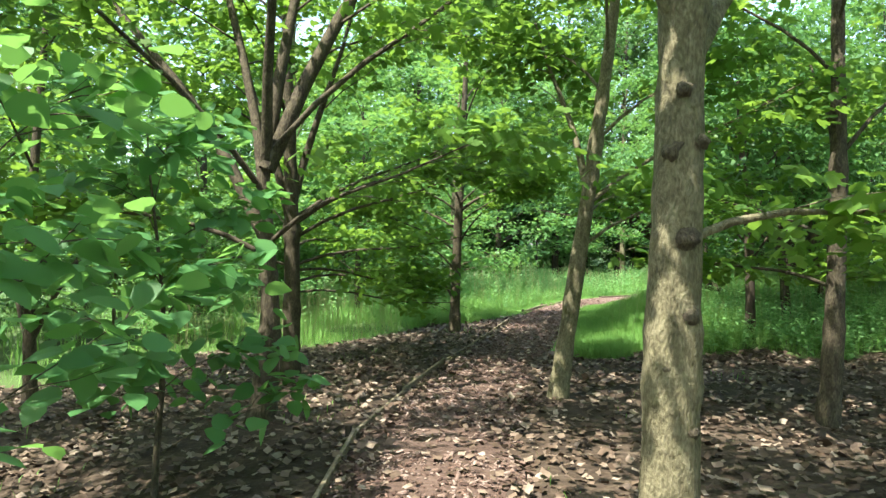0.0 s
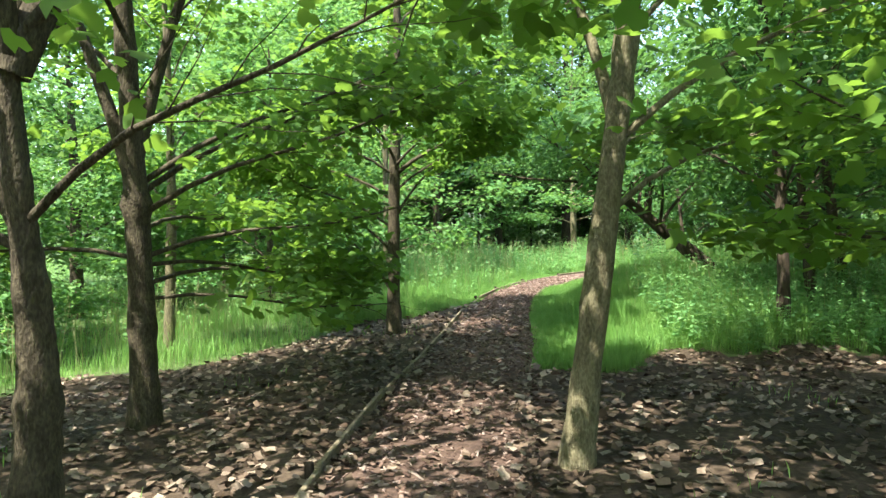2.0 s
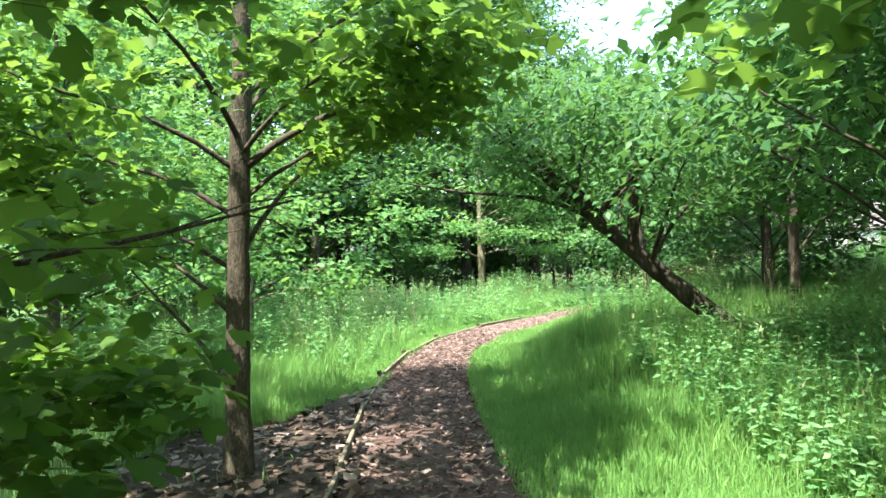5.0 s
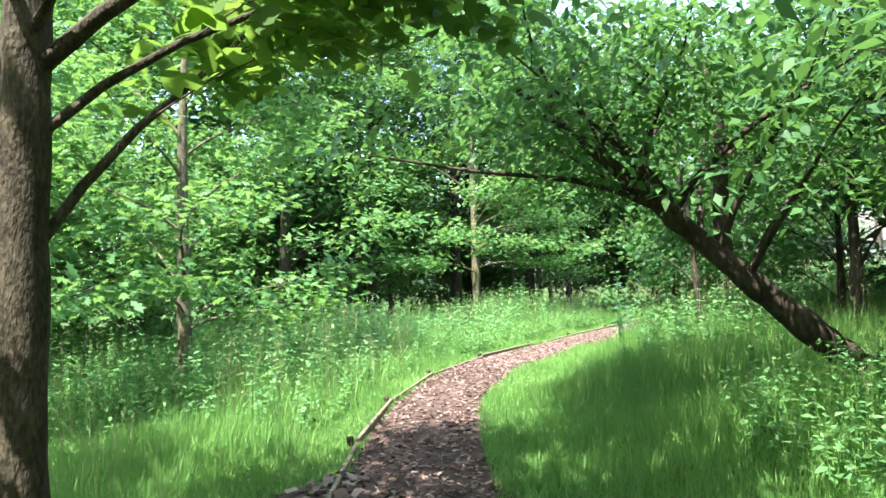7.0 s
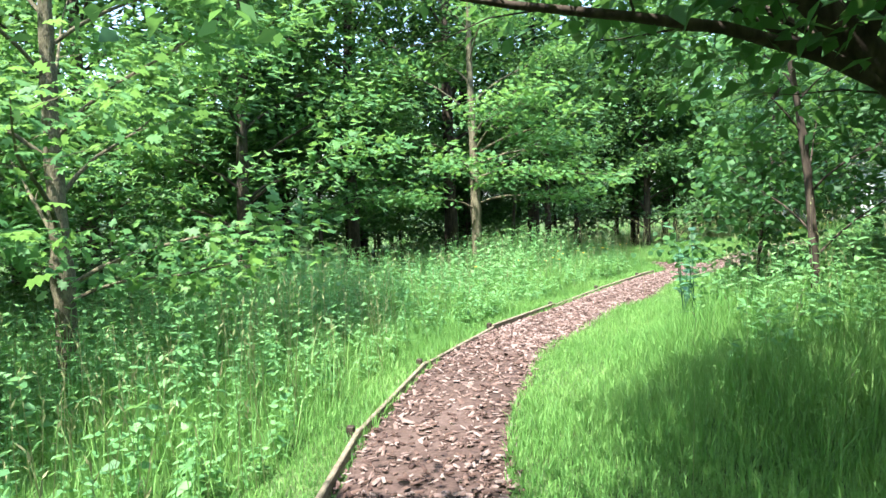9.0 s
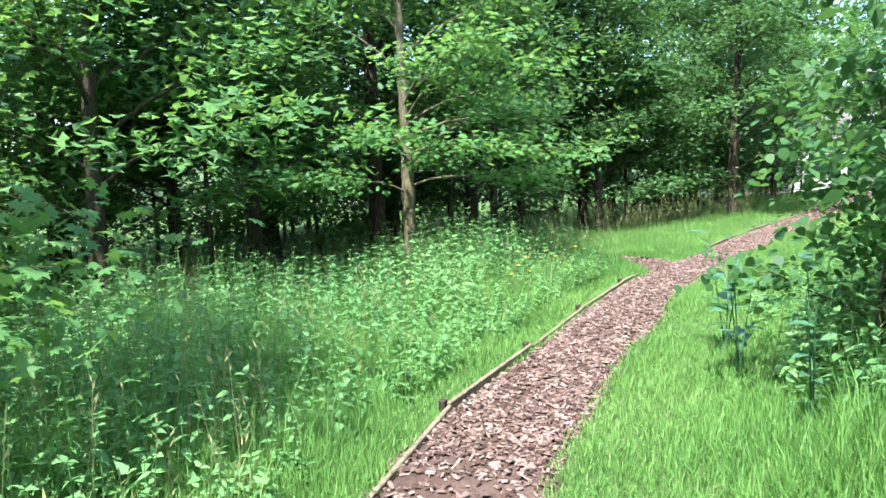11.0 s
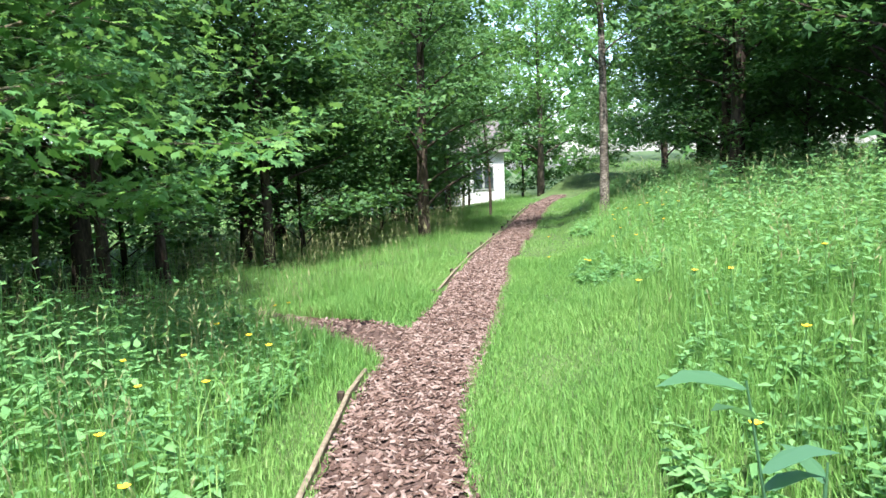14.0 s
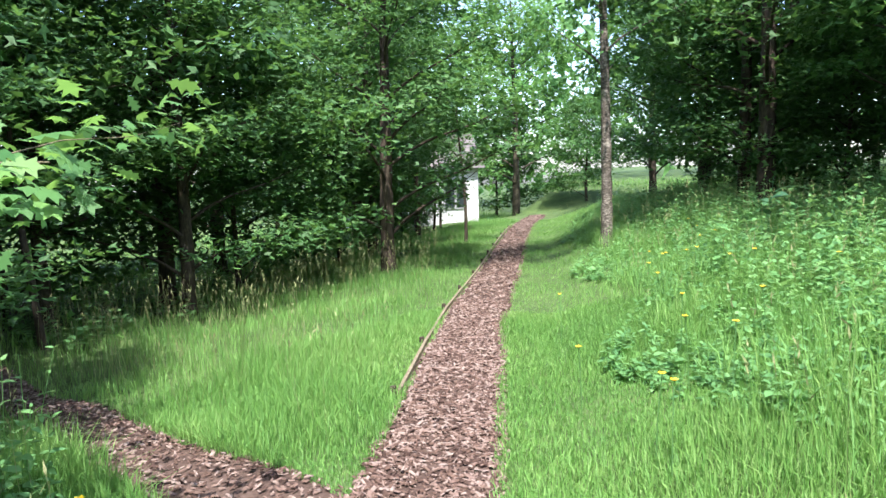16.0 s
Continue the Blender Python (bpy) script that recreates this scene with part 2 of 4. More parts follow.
def off_way(x, y, line):
    """Signed distance to the right of a way's middle, its half width there, and the nearest step."""
    x, y = np.atleast_1d(np.asarray(x, float)), np.atleast_1d(np.asarray(y, float))
    d, w, k = np.empty(len(x)), np.empty(len(x)), np.empty(len(x), int)
    tan = unit(np.gradient(line[:, :2], axis=0))
    for i in range(0, len(x), 20000):
        s = slice(i, i + 20000)
        dx, dy = x[s, None] - line[None, :, 0], y[s, None] - line[None, :, 1]
        q = dx * dx + dy * dy
        j = q.argmin(1)
        r = np.arange(len(j))
        side = np.sign(dx[r, j] * tan[j, 1] - dy[r, j] * tan[j, 0])
        d[s], w[s], k[s] = side * np.sqrt(q[r, j]), line[j, 2] / 2, j
    return d, w, k


def step01(a, b, v):
    t = np.clip((v - a) / (b - a), 0, 1)
    return t * t * (3 - 2 * t)


def height(x, y):
    x, y = np.atleast_1d(np.asarray(x, float)), np.atleast_1d(np.asarray(y, float))
    d, w, _ = off_way(x, y, LINE)
    left, right = np.maximum(0, -d - 0.7), np.maximum(0, d - 0.9)
    z = 0.12 - 1.25 * (1 - np.exp(-0.085 * left))
    z += (0.02 + 0.98 * step01(9, 13, y)) * (0.75 + 0.6 * step01(14, 20, y)) * (1 - np.exp(-0.26 * right))
    bump = 0.035 * (np.sin(x * 1.7 + 0.6 * y) + np.sin(y * 2.3 - 0.8 * x)) * np.clip((np.abs(d) - 0.8) / 2, 0, 1)
    far = np.maximum(0, np.hypot(x - 8, y - 18) - 45)
    return z + bump + 0.03 * np.minimum(far, 60)


def ground_z(x, y):
    return float(height(x, y)[0])


def in_litter(x, y):
    d, w, _ = off_way(x, y, LINE)
    edge = 0.25 * np.sin(1.9 * x + 0.7) + 0.2 * np.sin(4.3 * x)
    left = (d < 0) & (y < np.maximum(9.6, 12.7 + 0.75 * x) + edge) & (y < 14.3)
    return left | ((d >= 0) & (y < 9.35 + 0.06 * x + edge))


# ---- ground, way and litter ----
def sheet(xs, ys, lift=0.0, keep=None):
    gx, gy = np.meshgrid(xs, ys)
    z = height(gx.ravel(), gy.ravel()) + lift
    v = np.stack([gx.ravel(), gy.ravel(), z], 1)
    i, j = np.meshgrid(np.arange(len(ys) - 1), np.arange(len(xs) - 1), indexing="ij")
    a = (i * len(xs) + j).ravel()
    f = np.stack([a, a + 1, a + len(xs) + 1, a + len(xs)], 1)
    if keep is not None:
        c = v[f].mean(1)
        f = f[keep(c[:, 0], c[:, 1])]
    return v, f


def spread(lo, a, b, hi, fine, n):
    g = np.linspace(0, 1, n) ** 2.2
    return np.unique(np.concatenate([a - (a - lo) * g, np.arange(a, b, fine), b + (hi - b) * g]))


ground = tagged(piece("ground", [sheet(spread(-260, -8, 34, 280, 0.3, 24), spread(-240, -6, 40, 300, 0.3, 24))], SOIL, smooth=True),
                "green meadow soil under grass, sloping across the path", "ground", kind="structure")
litter_bed = tagged(piece("litter_bed", [sheet(np.arange(-9, 11, 0.2), np.arange(-8, 15, 0.2), 0.008, in_litter)], HUMUS, smooth=True),
                    "dark brown woodland floor under the maples", "woodland floor", kind="structure")


def ribbon(line, lift, cols=7):
    tan = unit(np.gradient(line[:, :2], axis=0))
    right = np.stack([tan[:, 1], -tan[:, 0]], 1)
    rag = 1 + 0.08 * np.sin(np.arange(len(line)) * 1.3) + 0.06 * np.sin(np.arange(len(line)) * 0.37)
    u = np.linspace(-1, 1, cols)
    xy = line[:, None, :2] + right[:, None] * (u[None, :] * (line[:, 2] / 2 * rag)[:, None])[..., None]
    z = height(xy[..., 0].ravel(), xy[..., 1].ravel()).reshape(len(line), cols) + lift * (1 - 0.9 * u[None] ** 4)
    i, j = np.meshgrid(np.arange(len(line) - 1), np.arange(cols - 1), indexing="ij")
    a = (i * cols + j).ravel()
    return np.dstack([xy, z]).reshape(-1, 3), np.stack([a, a + 1, a + cols + 1, a + cols], 1)


path = tagged(piece("path", [ribbon(LINE, 0.035)], MULCH, smooth=True), "narrow woodland path of reddish-brown bark chips", "path", kind="structure")
side_path = tagged(piece("side_path", [ribbon(LINE2, 0.03)], MULCH, smooth=True), "narrow bark-chip side path branching off downhill", "path", kind="structure")


# ---- trees ----
def clear_of_way(p):
    """Leaves that leave room to walk under."""
    d, _, _ = off_way(p[:, 0], p[:, 1], LINE)
    return (np.abs(d) > 0.8) | (p[:, 2] > 2.3 - 0.3 * np.abs(d))


def bough(start, az, length, rise, r0, bend=0.25, n=7):
    """A limb that leaves at an angle and curves: its line and its radii."""
    t = np.linspace(0, 1, n)
    out = np.array([np.cos(az), np.sin(az), 0])
    side = np.array([-out[1], out[0], 0])
    wig = 0.04 * length * np.sin(t * rng.uniform(3, 6) + rng.uniform(0, 6)) * t
    p = np.asarray(start) + out * (t * length * np.cos(rise))[:, None] + side * wig[:, None]
    p[:, 2] += t * length * np.sin(rise) + bend * length * t * (1 - t) + 0.02 * length * np.sin(t * 7)
    return p, r0 * (1 - 0.82 * t)


def spray(centres, outs, count, reach, size, flat=0.35, droop=0.25):
    """Places, axes and normals of leaves in flat sprays round the centres."""
    c, o = np.repeat(centres, count, 0), np.repeat(outs, count, 0)
    n = len(c)
    g = rng.normal(size=(n, 3)) * (reach, reach, reach * flat)
    pos = c + g * 0.6
    ax = unit(o * 0.6 + rng.normal(size=(n, 3)) * (0.8, 0.8, 0.25) + (0, 0, -droop))
    nor = unit(rng.normal(size=(n, 3)) * 0.42 + (0, 0, 1))
    return pos, ax, nor, size * rng.uniform(0.6, 1.2, n)


def tree(name, label, x, y, tall, r, lean=(0, 0), limbs=(), auto=14, low=0.3, reach=2.2, rise=0.5, leaf=MAPLE, shape="maple", size=0.11,
         per=16, bark=BARK, spread_leaf=0.34, stem_to=0.95, bend=0.15, twigs=6, keep_clear=True, crook=0.06, group="", sides=10, base_z=None, droop=0.25, leaf_low=0.35):
    """A tree: trunk, boughs with twigs and a crown of single leaves in sprays."""
    z0 = ground_z(x, y) - 0.06 if base_z is None else base_z
    root = tagged(new(name), label, "tree", group)
    root.location = (x, y, z0)
    t = np.linspace(0, 1, 16)
    ph = rng.uniform(0, 6, 2)
    px = lean[0] * t * tall + crook * np.sin(t * 5 + ph[0]) * t ** 0.5 * (t > 0)
    py = lean[1] * t * tall + crook * np.sin(t * 4.3 + ph[1]) * t ** 0.5
    trunk = np.stack([px, py, t * tall * stem_to], 1)
    rad = r * (1 - 0.8 * t ** 1.2) * (1 + 0.35 * np.exp(-t * tall / 0.18))
    fine = np.interp(np.linspace(0, 1, 60 if sides > 9 else 24), t, np.arange(16))
    k = fine.astype(int).clip(0, 14)
    trunk_f = trunk[k] + (trunk[k + 1] - trunk[k]) * (fine - k)[:, None]
    rad_f = np.interp(np.linspace(0, 1, 60 if sides > 9 else 24), t, rad)
    for kz in rng.uniform(0.1, 1, 7) * min(1, 3.2 / tall):
        rad_f = rad_f * (1 + 0.13 * np.exp(-((np.linspace(0, 1, len(rad_f)) - kz) * tall / 0.07) ** 2))
    piece("trunk", [tube(trunk_f, rad_f, sides, 0.035)], bark, root, smooth=True)
    todo = [(z / (tall * stem_to), radians(a), ln, radians(up), rr) for z, a, ln, up, rr in limbs]
    for i in range(auto):
        f = low + (0.97 - low) * (i + rng.uniform(0, 0.6)) / max(auto, 1)
        shrink = (1 - 0.55 * (f - low) / (1 - low))
        todo.append((f, i * 2.4 + rng.uniform(-0.4, 0.4), reach * shrink * rng.uniform(0.75, 1.15), rise * rng.uniform(0.6, 1.3) + 0.5 * f, r * 0.30 * (1 - 0.5 * f)))
    cents, outs, fine_twigs = [], [], []
    for f, az, ln, up, rr in todo:
        s = np.array([np.interp(f, t, trunk[:, q]) for q in range(3)])
        p, q = bough(s, az, ln, up, rr, bend)
        mine = [tube(p, q, 5, 0.02)]
        for m in range(twigs):
            u = 0.30 + 0.68 * (m + rng.uniform(0, 0.8)) / twigs
            a = np.array([np.interp(u, np.linspace(0, 1, len(p)), p[:, c]) for c in range(3)])
            taz = az + (1 if m % 2 else -1) * rng.uniform(0.4, 1.1)
            tl = ln * (0.42 - 0.2 * u) * rng.uniform(0.7, 1.2) + 0.1
            tp, tq = bough(a, taz, tl, up * 0.4 + rng.uniform(-0.25, 0.2), max(rr * 0.3 * (1.1 - u), 0.004), 0.06, 4)
            fine_twigs.append(tube(tp, tq, 3))
            for v in (0.5, 1.0):
                cents.append(tp[0] + (tp[-1] - tp[0]) * v)
                outs.append((np.cos(taz), np.sin(taz), 0))
        cents.append(p[-1])
        outs.append((np.cos(az), np.sin(az), 0))
        piece("branch", mine, bark, root, smooth=True)
    tagged(piece("twig", fine_twigs, bark, root), kind="stuff")
    pos, ax, nor, sz = spray(np.array(cents), np.array(outs), per, spread_leaf, size, droop=droop)
    world_pos = pos + (x, y, z0)
    ok = world_pos[:, 2] > z0 + leaf_low + 0.25 * np.sin(world_pos[:, 0] * 3) * np.sin(world_pos[:, 1] * 2.6)
    if keep_clear:
        ok &= clear_of_way(world_pos)
    v, f = leaves(pos[ok], ax[ok], nor[ok], sz[ok], shape)
    piece("crown", [(v, f)], leaf, root)
    return root


MAPLES = "young maples beside the path"
tt4 = np.linspace(0, 1, 4)
thick_maple = tree("maple_tree", "maple with a thick knotty grey-brown trunk beside the path", 1.14, 3.11, 6.5, 0.118, (0.02, 0.03), bark=BARK_PALE,
     limbs=[(2.15, 40, 2.6, 42, 0.055), (1.5, 12, 1.5, 8, 0.022), (2.3, 200, 1.8, 55, 0.04)], auto=8, low=0.45, reach=2.2, per=32, group=MAPLES, sides=16, crook=0.03)
for kz, ka, kr in ((0.42, 262, 0.020), (0.78, 300, 0.024), (1.02, 235, 0.020), (1.22, 285, 0.026), (1.52, 268, 0.034), (1.86, 225, 0.030), (1.9, 305, 0.024), (2.1, 250, 0.024)):
    ca, sa = math.cos(radians(ka)), math.sin(radians(ka))
    out = np.array([0.088, 0.104, 0.112, 0.114])[:, None] * np.array([[ca, sa, 0]]) + np.stack([0.02 * kz + 0 * tt4, 0.03 * kz + 0 * tt4, kz + 0.012 * tt4], 1)
    piece("knot", [tube(out, kr * np.array([1.5, 1.2, 0.8, 0.15]), 9, 0.16)], BARK, thick_maple, "dark branch scar", smooth=True)
tree("maple_tree", "maple forking low into several upright limbs over leaf litter", -1.12, 6.2, 2.5, 0.105, (0.03, 0.02), bark=BARK,
     limbs=[(1.5, 158, 4.0, 52, 0.06), (1.75, 125, 3.8, 68, 0.055), (2.1, 25, 3.9, 62, 0.075), (2.2, 60, 3.6, 74, 0.06), (2.15, 280, 3.4, 68, 0.05), (1.4, 185, 2.1, 14, 0.025), (1.5, 330, 2.0, 22, 0.022), (1.9, 220, 3.0, 40, 0.03), (2.2, 350, 3.0, 38, 0.03)], auto=0, per=30, twigs=11, spread_leaf=0.42, group=MAPLES, leaf_low=1.2)
tree("maple_tree", "slender maple with low sweeping leafy branches over leaf litter", -1.3, 8.6, 7.0, 0.10, (-0.02, 0.0), bark=BARK,
     limbs=[(1.75, 165, 3.2, 72, 0.06), (1.95, 20, 3.0, 74, 0.055), (1.3, 20, 2.3, 10, 0.022), (1.1, 55, 2.2, 2, 0.02), (1.6, 350, 2.4, 22, 0.025), (1.75, 25, 2.5, 28, 0.026), (1.0, 10, 2.0, -4, 0.016), (1.3, 200, 1.7, 5, 0.02), (1.25, 40, 2.1, -6, 0.018), (1.5, 75, 2.2, 4, 0.02)],
     auto=9, low=0.26, reach=2.5, rise=0.3, per=34, group=MAPLES, bend=0.05, leaf_low=0.75)
tree("maple_tree", "leaning young maple with a ringed knot in its trunk", 1.44, 6.95, 6.6, 0.084, (0.12, 0.04), bark=BARK_PALE,
     limbs=[(1.95, 118, 2.0, 66, 0.042), (1.45, 20, 2.0, 22, 0.02), (1.85, 345, 2.2, 30, 0.026), (1.7, 60, 1.7, 15, 0.018)], auto=9, low=0.36, reach=2.0, per=32, group=MAPLES, crook=0.03)
tree("maple_tree", "straight young maple with tiers of thin side branches", 0.73, 11.95, 6.8, 0.082, (0.015, 0.0), bark=BARK,
     limbs=[(2.0, 330, 1.6, 24, 0.03), (2.1, 300, 1.5, 20, 0.02), (1.45, 30, 1.5, 48, 0.02), (1.8, 350, 1.5, 30, 0.018), (1.7, 165, 1.7, 22, 0.02), (1.35, 185, 1.8, 25, 0.017), (1.05, 160, 1.5, 35, 0.018), (0.55, 150, 1.1, 48, 0.025),
            (2.0, 200, 1.8, 20, 0.02), (2.2, 250, 2.0, 15, 0.022), (2.3, 60, 1.8, 35, 0.02)], auto=9, low=0.36, reach=2.1, rise=0.35, per=32, group=MAPLES, crook=0.03, leaf_low=1.5)
tree("maple_tree", "maple with a dark crooked trunk and low bare twigs", 3.55, 6.2, 6.8, 0.085, (0.02, 0.02), bark=BARK,
     limbs=[(1.2, 150, 1.3, 10, 0.02), (1.55, 185, 1.6, 18, 0.022), (0.95, 60, 1.2, 30, 0.025), (1.9, 70, 2.0, 50, 0.04)], auto=9, low=0.35, reach=2.2, per=22, group=MAPLES)
tree("maple_tree", "thin many-stemmed maple at the edge of the leaf litter", -4.0, 8.2, 6.0, 0.07, (0, 0.02),
     limbs=[(0.7, 40, 2.4, 60, 0.035), (0.6, 150, 2.2, 62, 0.03), (0.9, 270, 2.0, 55, 0.03)], auto=9, low=0.25, reach=2.0, per=20, group=MAPLES)
tree("maple_tree", "pale-barked young maple in the grass behind the leaf litter", -2.1, 12.6, 6.5, 0.07, (0.02, 0), bark=BARK_PALE, auto=13, low=0.24, leaf_low=1.75, reach=1.9, per=22, group=MAPLES)
# those below y = 1 stand unseen behind the start, added to cast shade
for mx, my, mt in ((-3.6, 3.6, 6.5), (4.6, 2.2, 6.6), (6.3, 7.6, 6.8), (-2.6, 0.2, 6.5), (2.4, -0.8, 6.6), (-0.6, -3.6, 7), (-6.0, 5.5, 6.5), (5.2, -2.2, 7)):
    tree("maple_tree", "young maple with a full leafy crown over leaf litter", mx, my, mt, 0.085, auto=13, low=0.3, reach=2.2, per=24, size=0.15, shape="tuft", spread_leaf=0.45, group=MAPLES)

# the leaning sallow and its bushy neighbours on the bank
tree("sallow_tree", "old sallow with a dark trunk leaning steeply over the grass", 6.35, 13.5, 4.6, 0.125, (-0.66, 0.17), bark=BARK_DARK, stem_to=0.54, base_z=ground_z(6.3, 13.5) - 0.32,
     limbs=[(1.25, 60, 2.0, 75, 0.07), (1.5, 200, 2.0, 30, 0.03), (1.1, 250, 2.0, 30, 0.03), (1.3, 120, 2.0, 40, 0.03), (1.6, 170, 2.2, 10, 0.03), (1.6, 300, 2.2, 35, 0.03)], auto=14, low=0.42, reach=1.9,
     rise=0.55, leaf=SALLOW, shape="plain", size=0.10, per=40, spread_leaf=0.5, crook=0.08, droop=0.5)
for bx, by, bt, bl in ((6.9, 12.2, 4.8, 0.16), (7.6, 14.6, 5.2, 0.15), (8.4, 16.0, 4.6, 0.14), (9.0, 12.9, 5.6, 0.15), (5.9, 11.4, 4.2, 0.22), (4.75, 10.2, 4.4, 0.26)):
    tree("sallow_bush", "dense dark-green sallow bush on the bank", bx, by, bt, 0.07, (rng.uniform(-0.15, 0.05), 0), bark=BARK_DARK, auto=16, low=bl, reach=2.0, rise=0.6, leaf=SALLOW, shape="plain",
         size=0.12, per=30, spread_leaf=0.5, group="sallows on the bank", droop=0.5)
tree("sallow_bush", "sallow sapling hanging broad leaves beside the path", 6.75, 16.7, 3.6, 0.04, (-0.06, 0.06), bark=BARK_DARK, auto=12, low=0.12, reach=1.25, rise=0.55, leaf=SALLOW, shape="plain",
     size=0.105, per=13, spread_leaf=0.26, droop=0.5)

tree("sallow_bush", "young sallow with glossy dark leaves hanging over the grass", 7.1, 17.7, 1.8, 0.022, (0.0, 0.02), bark=BARK_DARK, auto=13, low=0.12, reach=0.7, rise=0.4, leaf=SALLOW, shape="round",
     size=0.07, per=14, spread_leaf=0.3, droop=0.6, leaf_low=0.35)

# oaks and other broadleaves across the left slope
tree("oak_tree", "young oak with bright lobed leaves and a pale trunk", 7.15, 25.15, 7.5, 0.10, (0, 0), bark=BARK_PALE,
     limbs=[(2.0, 309, 2.95, -1, 0.02), (1.75, 275, 2.2, 8, 0.03), (1.5, 320, 2.0, 5, 0.022), (2.4, 300, 2.4, 15, 0.03), (1.9, 240, 2.2, 10, 0.03), (1.4, 200, 1.8, 10, 0.02), (2.7, 270, 2.3, 20, 0.03), (2.2, 355, 1.9, 15, 0.03)], auto=16, low=0.24,
     reach=2.5, rise=0.3, leaf=OAK, shape="oak", size=0.125, per=32, spread_leaf=0.34)
tree("oak_tree", "young oak with bright spring leaves above the grass", 1.0, 18.9, 6.5, 0.09, (0.01, 0.02), bark=BARK_PALE, auto=20, low=0.16, reach=2.3, rise=0.35, leaf=OAK, shape="oak", size=0.13, per=28, spread_leaf=0.36,
     limbs=[(0.9, 330, 1.7, 12, 0.02), (1.1, 260, 1.9, 12, 0.02)])
tree("oak_tree", "oak sapling with light-green leaves down to the grass", -1.2, 16.4, 5.0, 0.07, auto=16, low=0.14, reach=2.0, rise=0.35, leaf=OAK, shape="oak", size=0.14, per=22, spread_leaf=0.36)
protos = {
    "oak": tree("oak_tree", "broad oak with light-green foliage and a brown trunk", 2.9, 25.6, 8.0, 0.13, auto=24, low=0.13, reach=3.1, rise=0.3, leaf=OAK, shape="tuft", size=0.20, per=34, spread_leaf=0.62, sides=8,
                group="woodland oaks"),
    "dark": tree("woodland_tree", "dark-leaved woodland tree with a blackish trunk", 5.3, 27.6, 9.0, 0.14, auto=22, low=0.20, reach=3.2, rise=0.3, leaf=DARKLEAF, shape="tuft", size=0.19, per=34, spread_leaf=0.65, bark=BARK_DARK,
                 sides=8, group="dark woodland trees"),
    "bush": tree("woodland_tree", "bushy tree with dense foliage almost to the ground", 18.7, 29.8, 8.5, 0.14, auto=26, low=0.08, reach=3.0, rise=0.35, leaf=DARKLEAF, shape="tuft", size=0.17, per=40, spread_leaf=0.62, bark=BARK_DARK,
                 sides=8, group="dark woodland trees"),
}


protos["shrub"] = tree("woodland_shrub", "dense dark shrub filling the wood edge to the ground", 16.5, 31.6, 4.2, 0.06, auto=20, low=0.03, reach=2.2, rise=0.4, leaf=DARKLEAF, shape="tuft", size=0.2, per=26,
                       spread_leaf=0.6, bark=BARK_DARK, sides=6, group="shrubs at the wood edge")


def plant(kind, spots):
    for x, y, s, turn in spots:
        m = pose(x, y, ground_z(x, y) - 0.06, 0, 0, turn)
        ob = copy_thing(protos[kind], m)
        ob.scale = (s, s, s)


plant("dark", [(8.6, 30.6, 1.35, 60), (4.2, 30.5, 0.8, 130), (11.6, 31.8, 1.3, 200), (13.0, 31.6, 0.8, 20), (9.6, 26.9, 0.55, 300), (15.4, 32.2, 1.0, 250), (6.9, 34.5, 1.7, 10), (21.9, 23.6, 1.1, 70),
               (17.6, 19.6, 1.0, 150), (26.5, 24.5, 1.15, 230), (21.5, 18.5, 1.2, 310), (2.0, 33.0, 1.6, 45), (25.0, 36.5, 1.0, 100), (27.0, 35.6, 0.8, 40)])
plant("bush", [(14.6, 30.4, 0.8, 140), (22.5, 33.6, 0.95, 200), (10.8, 35.5, 1.6, 80), (19.0, 35.5, 1.1, 300), (28.5, 41.5, 1.5, 30), (30.0, 27.0, 1.0, 10), (36.5, 31.0, 1.1, 250), (14.0, 16.0, 1.0, 190), (10.6, 14.6, 0.95, 90)])
plant("bush", [(23.6, 24.4, 0.95, 20), (25.6, 21.4, 1.0, 110), (20.6, 20.6, 0.85, 200), (28.4, 26.6, 1.1, 290)])
plant("shrub", [(22.6, 22.4, 0.8, 60), (26.2, 24.6, 0.9, 150), (31.2, 40.2, 0.6, 240), (30.0, 38.6, 0.55, 330)])
# the oaks below y = 1 are never in view: added for shade and enclosure
plant("oak", [(-2.2, 22.6, 0.9, 50), (-5.2, 18.2, 0.95, 110), (-7.4, 13.2, 0.9, 170), (0.0, 28.6, 1.4, 230), (-4.6, 27.2, 1.1, 290), (-9.8, 22.0, 1.1, 20), (-10.5, 8.4, 1.0, 75), (9.6, 9.0, 0.9, 135), (10.5, 4.5, 1.0, 195),
              (-2.5, 34.5, 1.6, 255), (43.5, 41.5, 1.6, 40), (39.5, 46.5, 1.8, 100), (-8.0, 0.5, 1.0, 310), (9.0, -3.5, 1.1, 15), (-6.5, -6.5, 1.1, 85), (2.5, -9.5, 1.1, 145), (12.8, 10.6, 1.0, 265)])
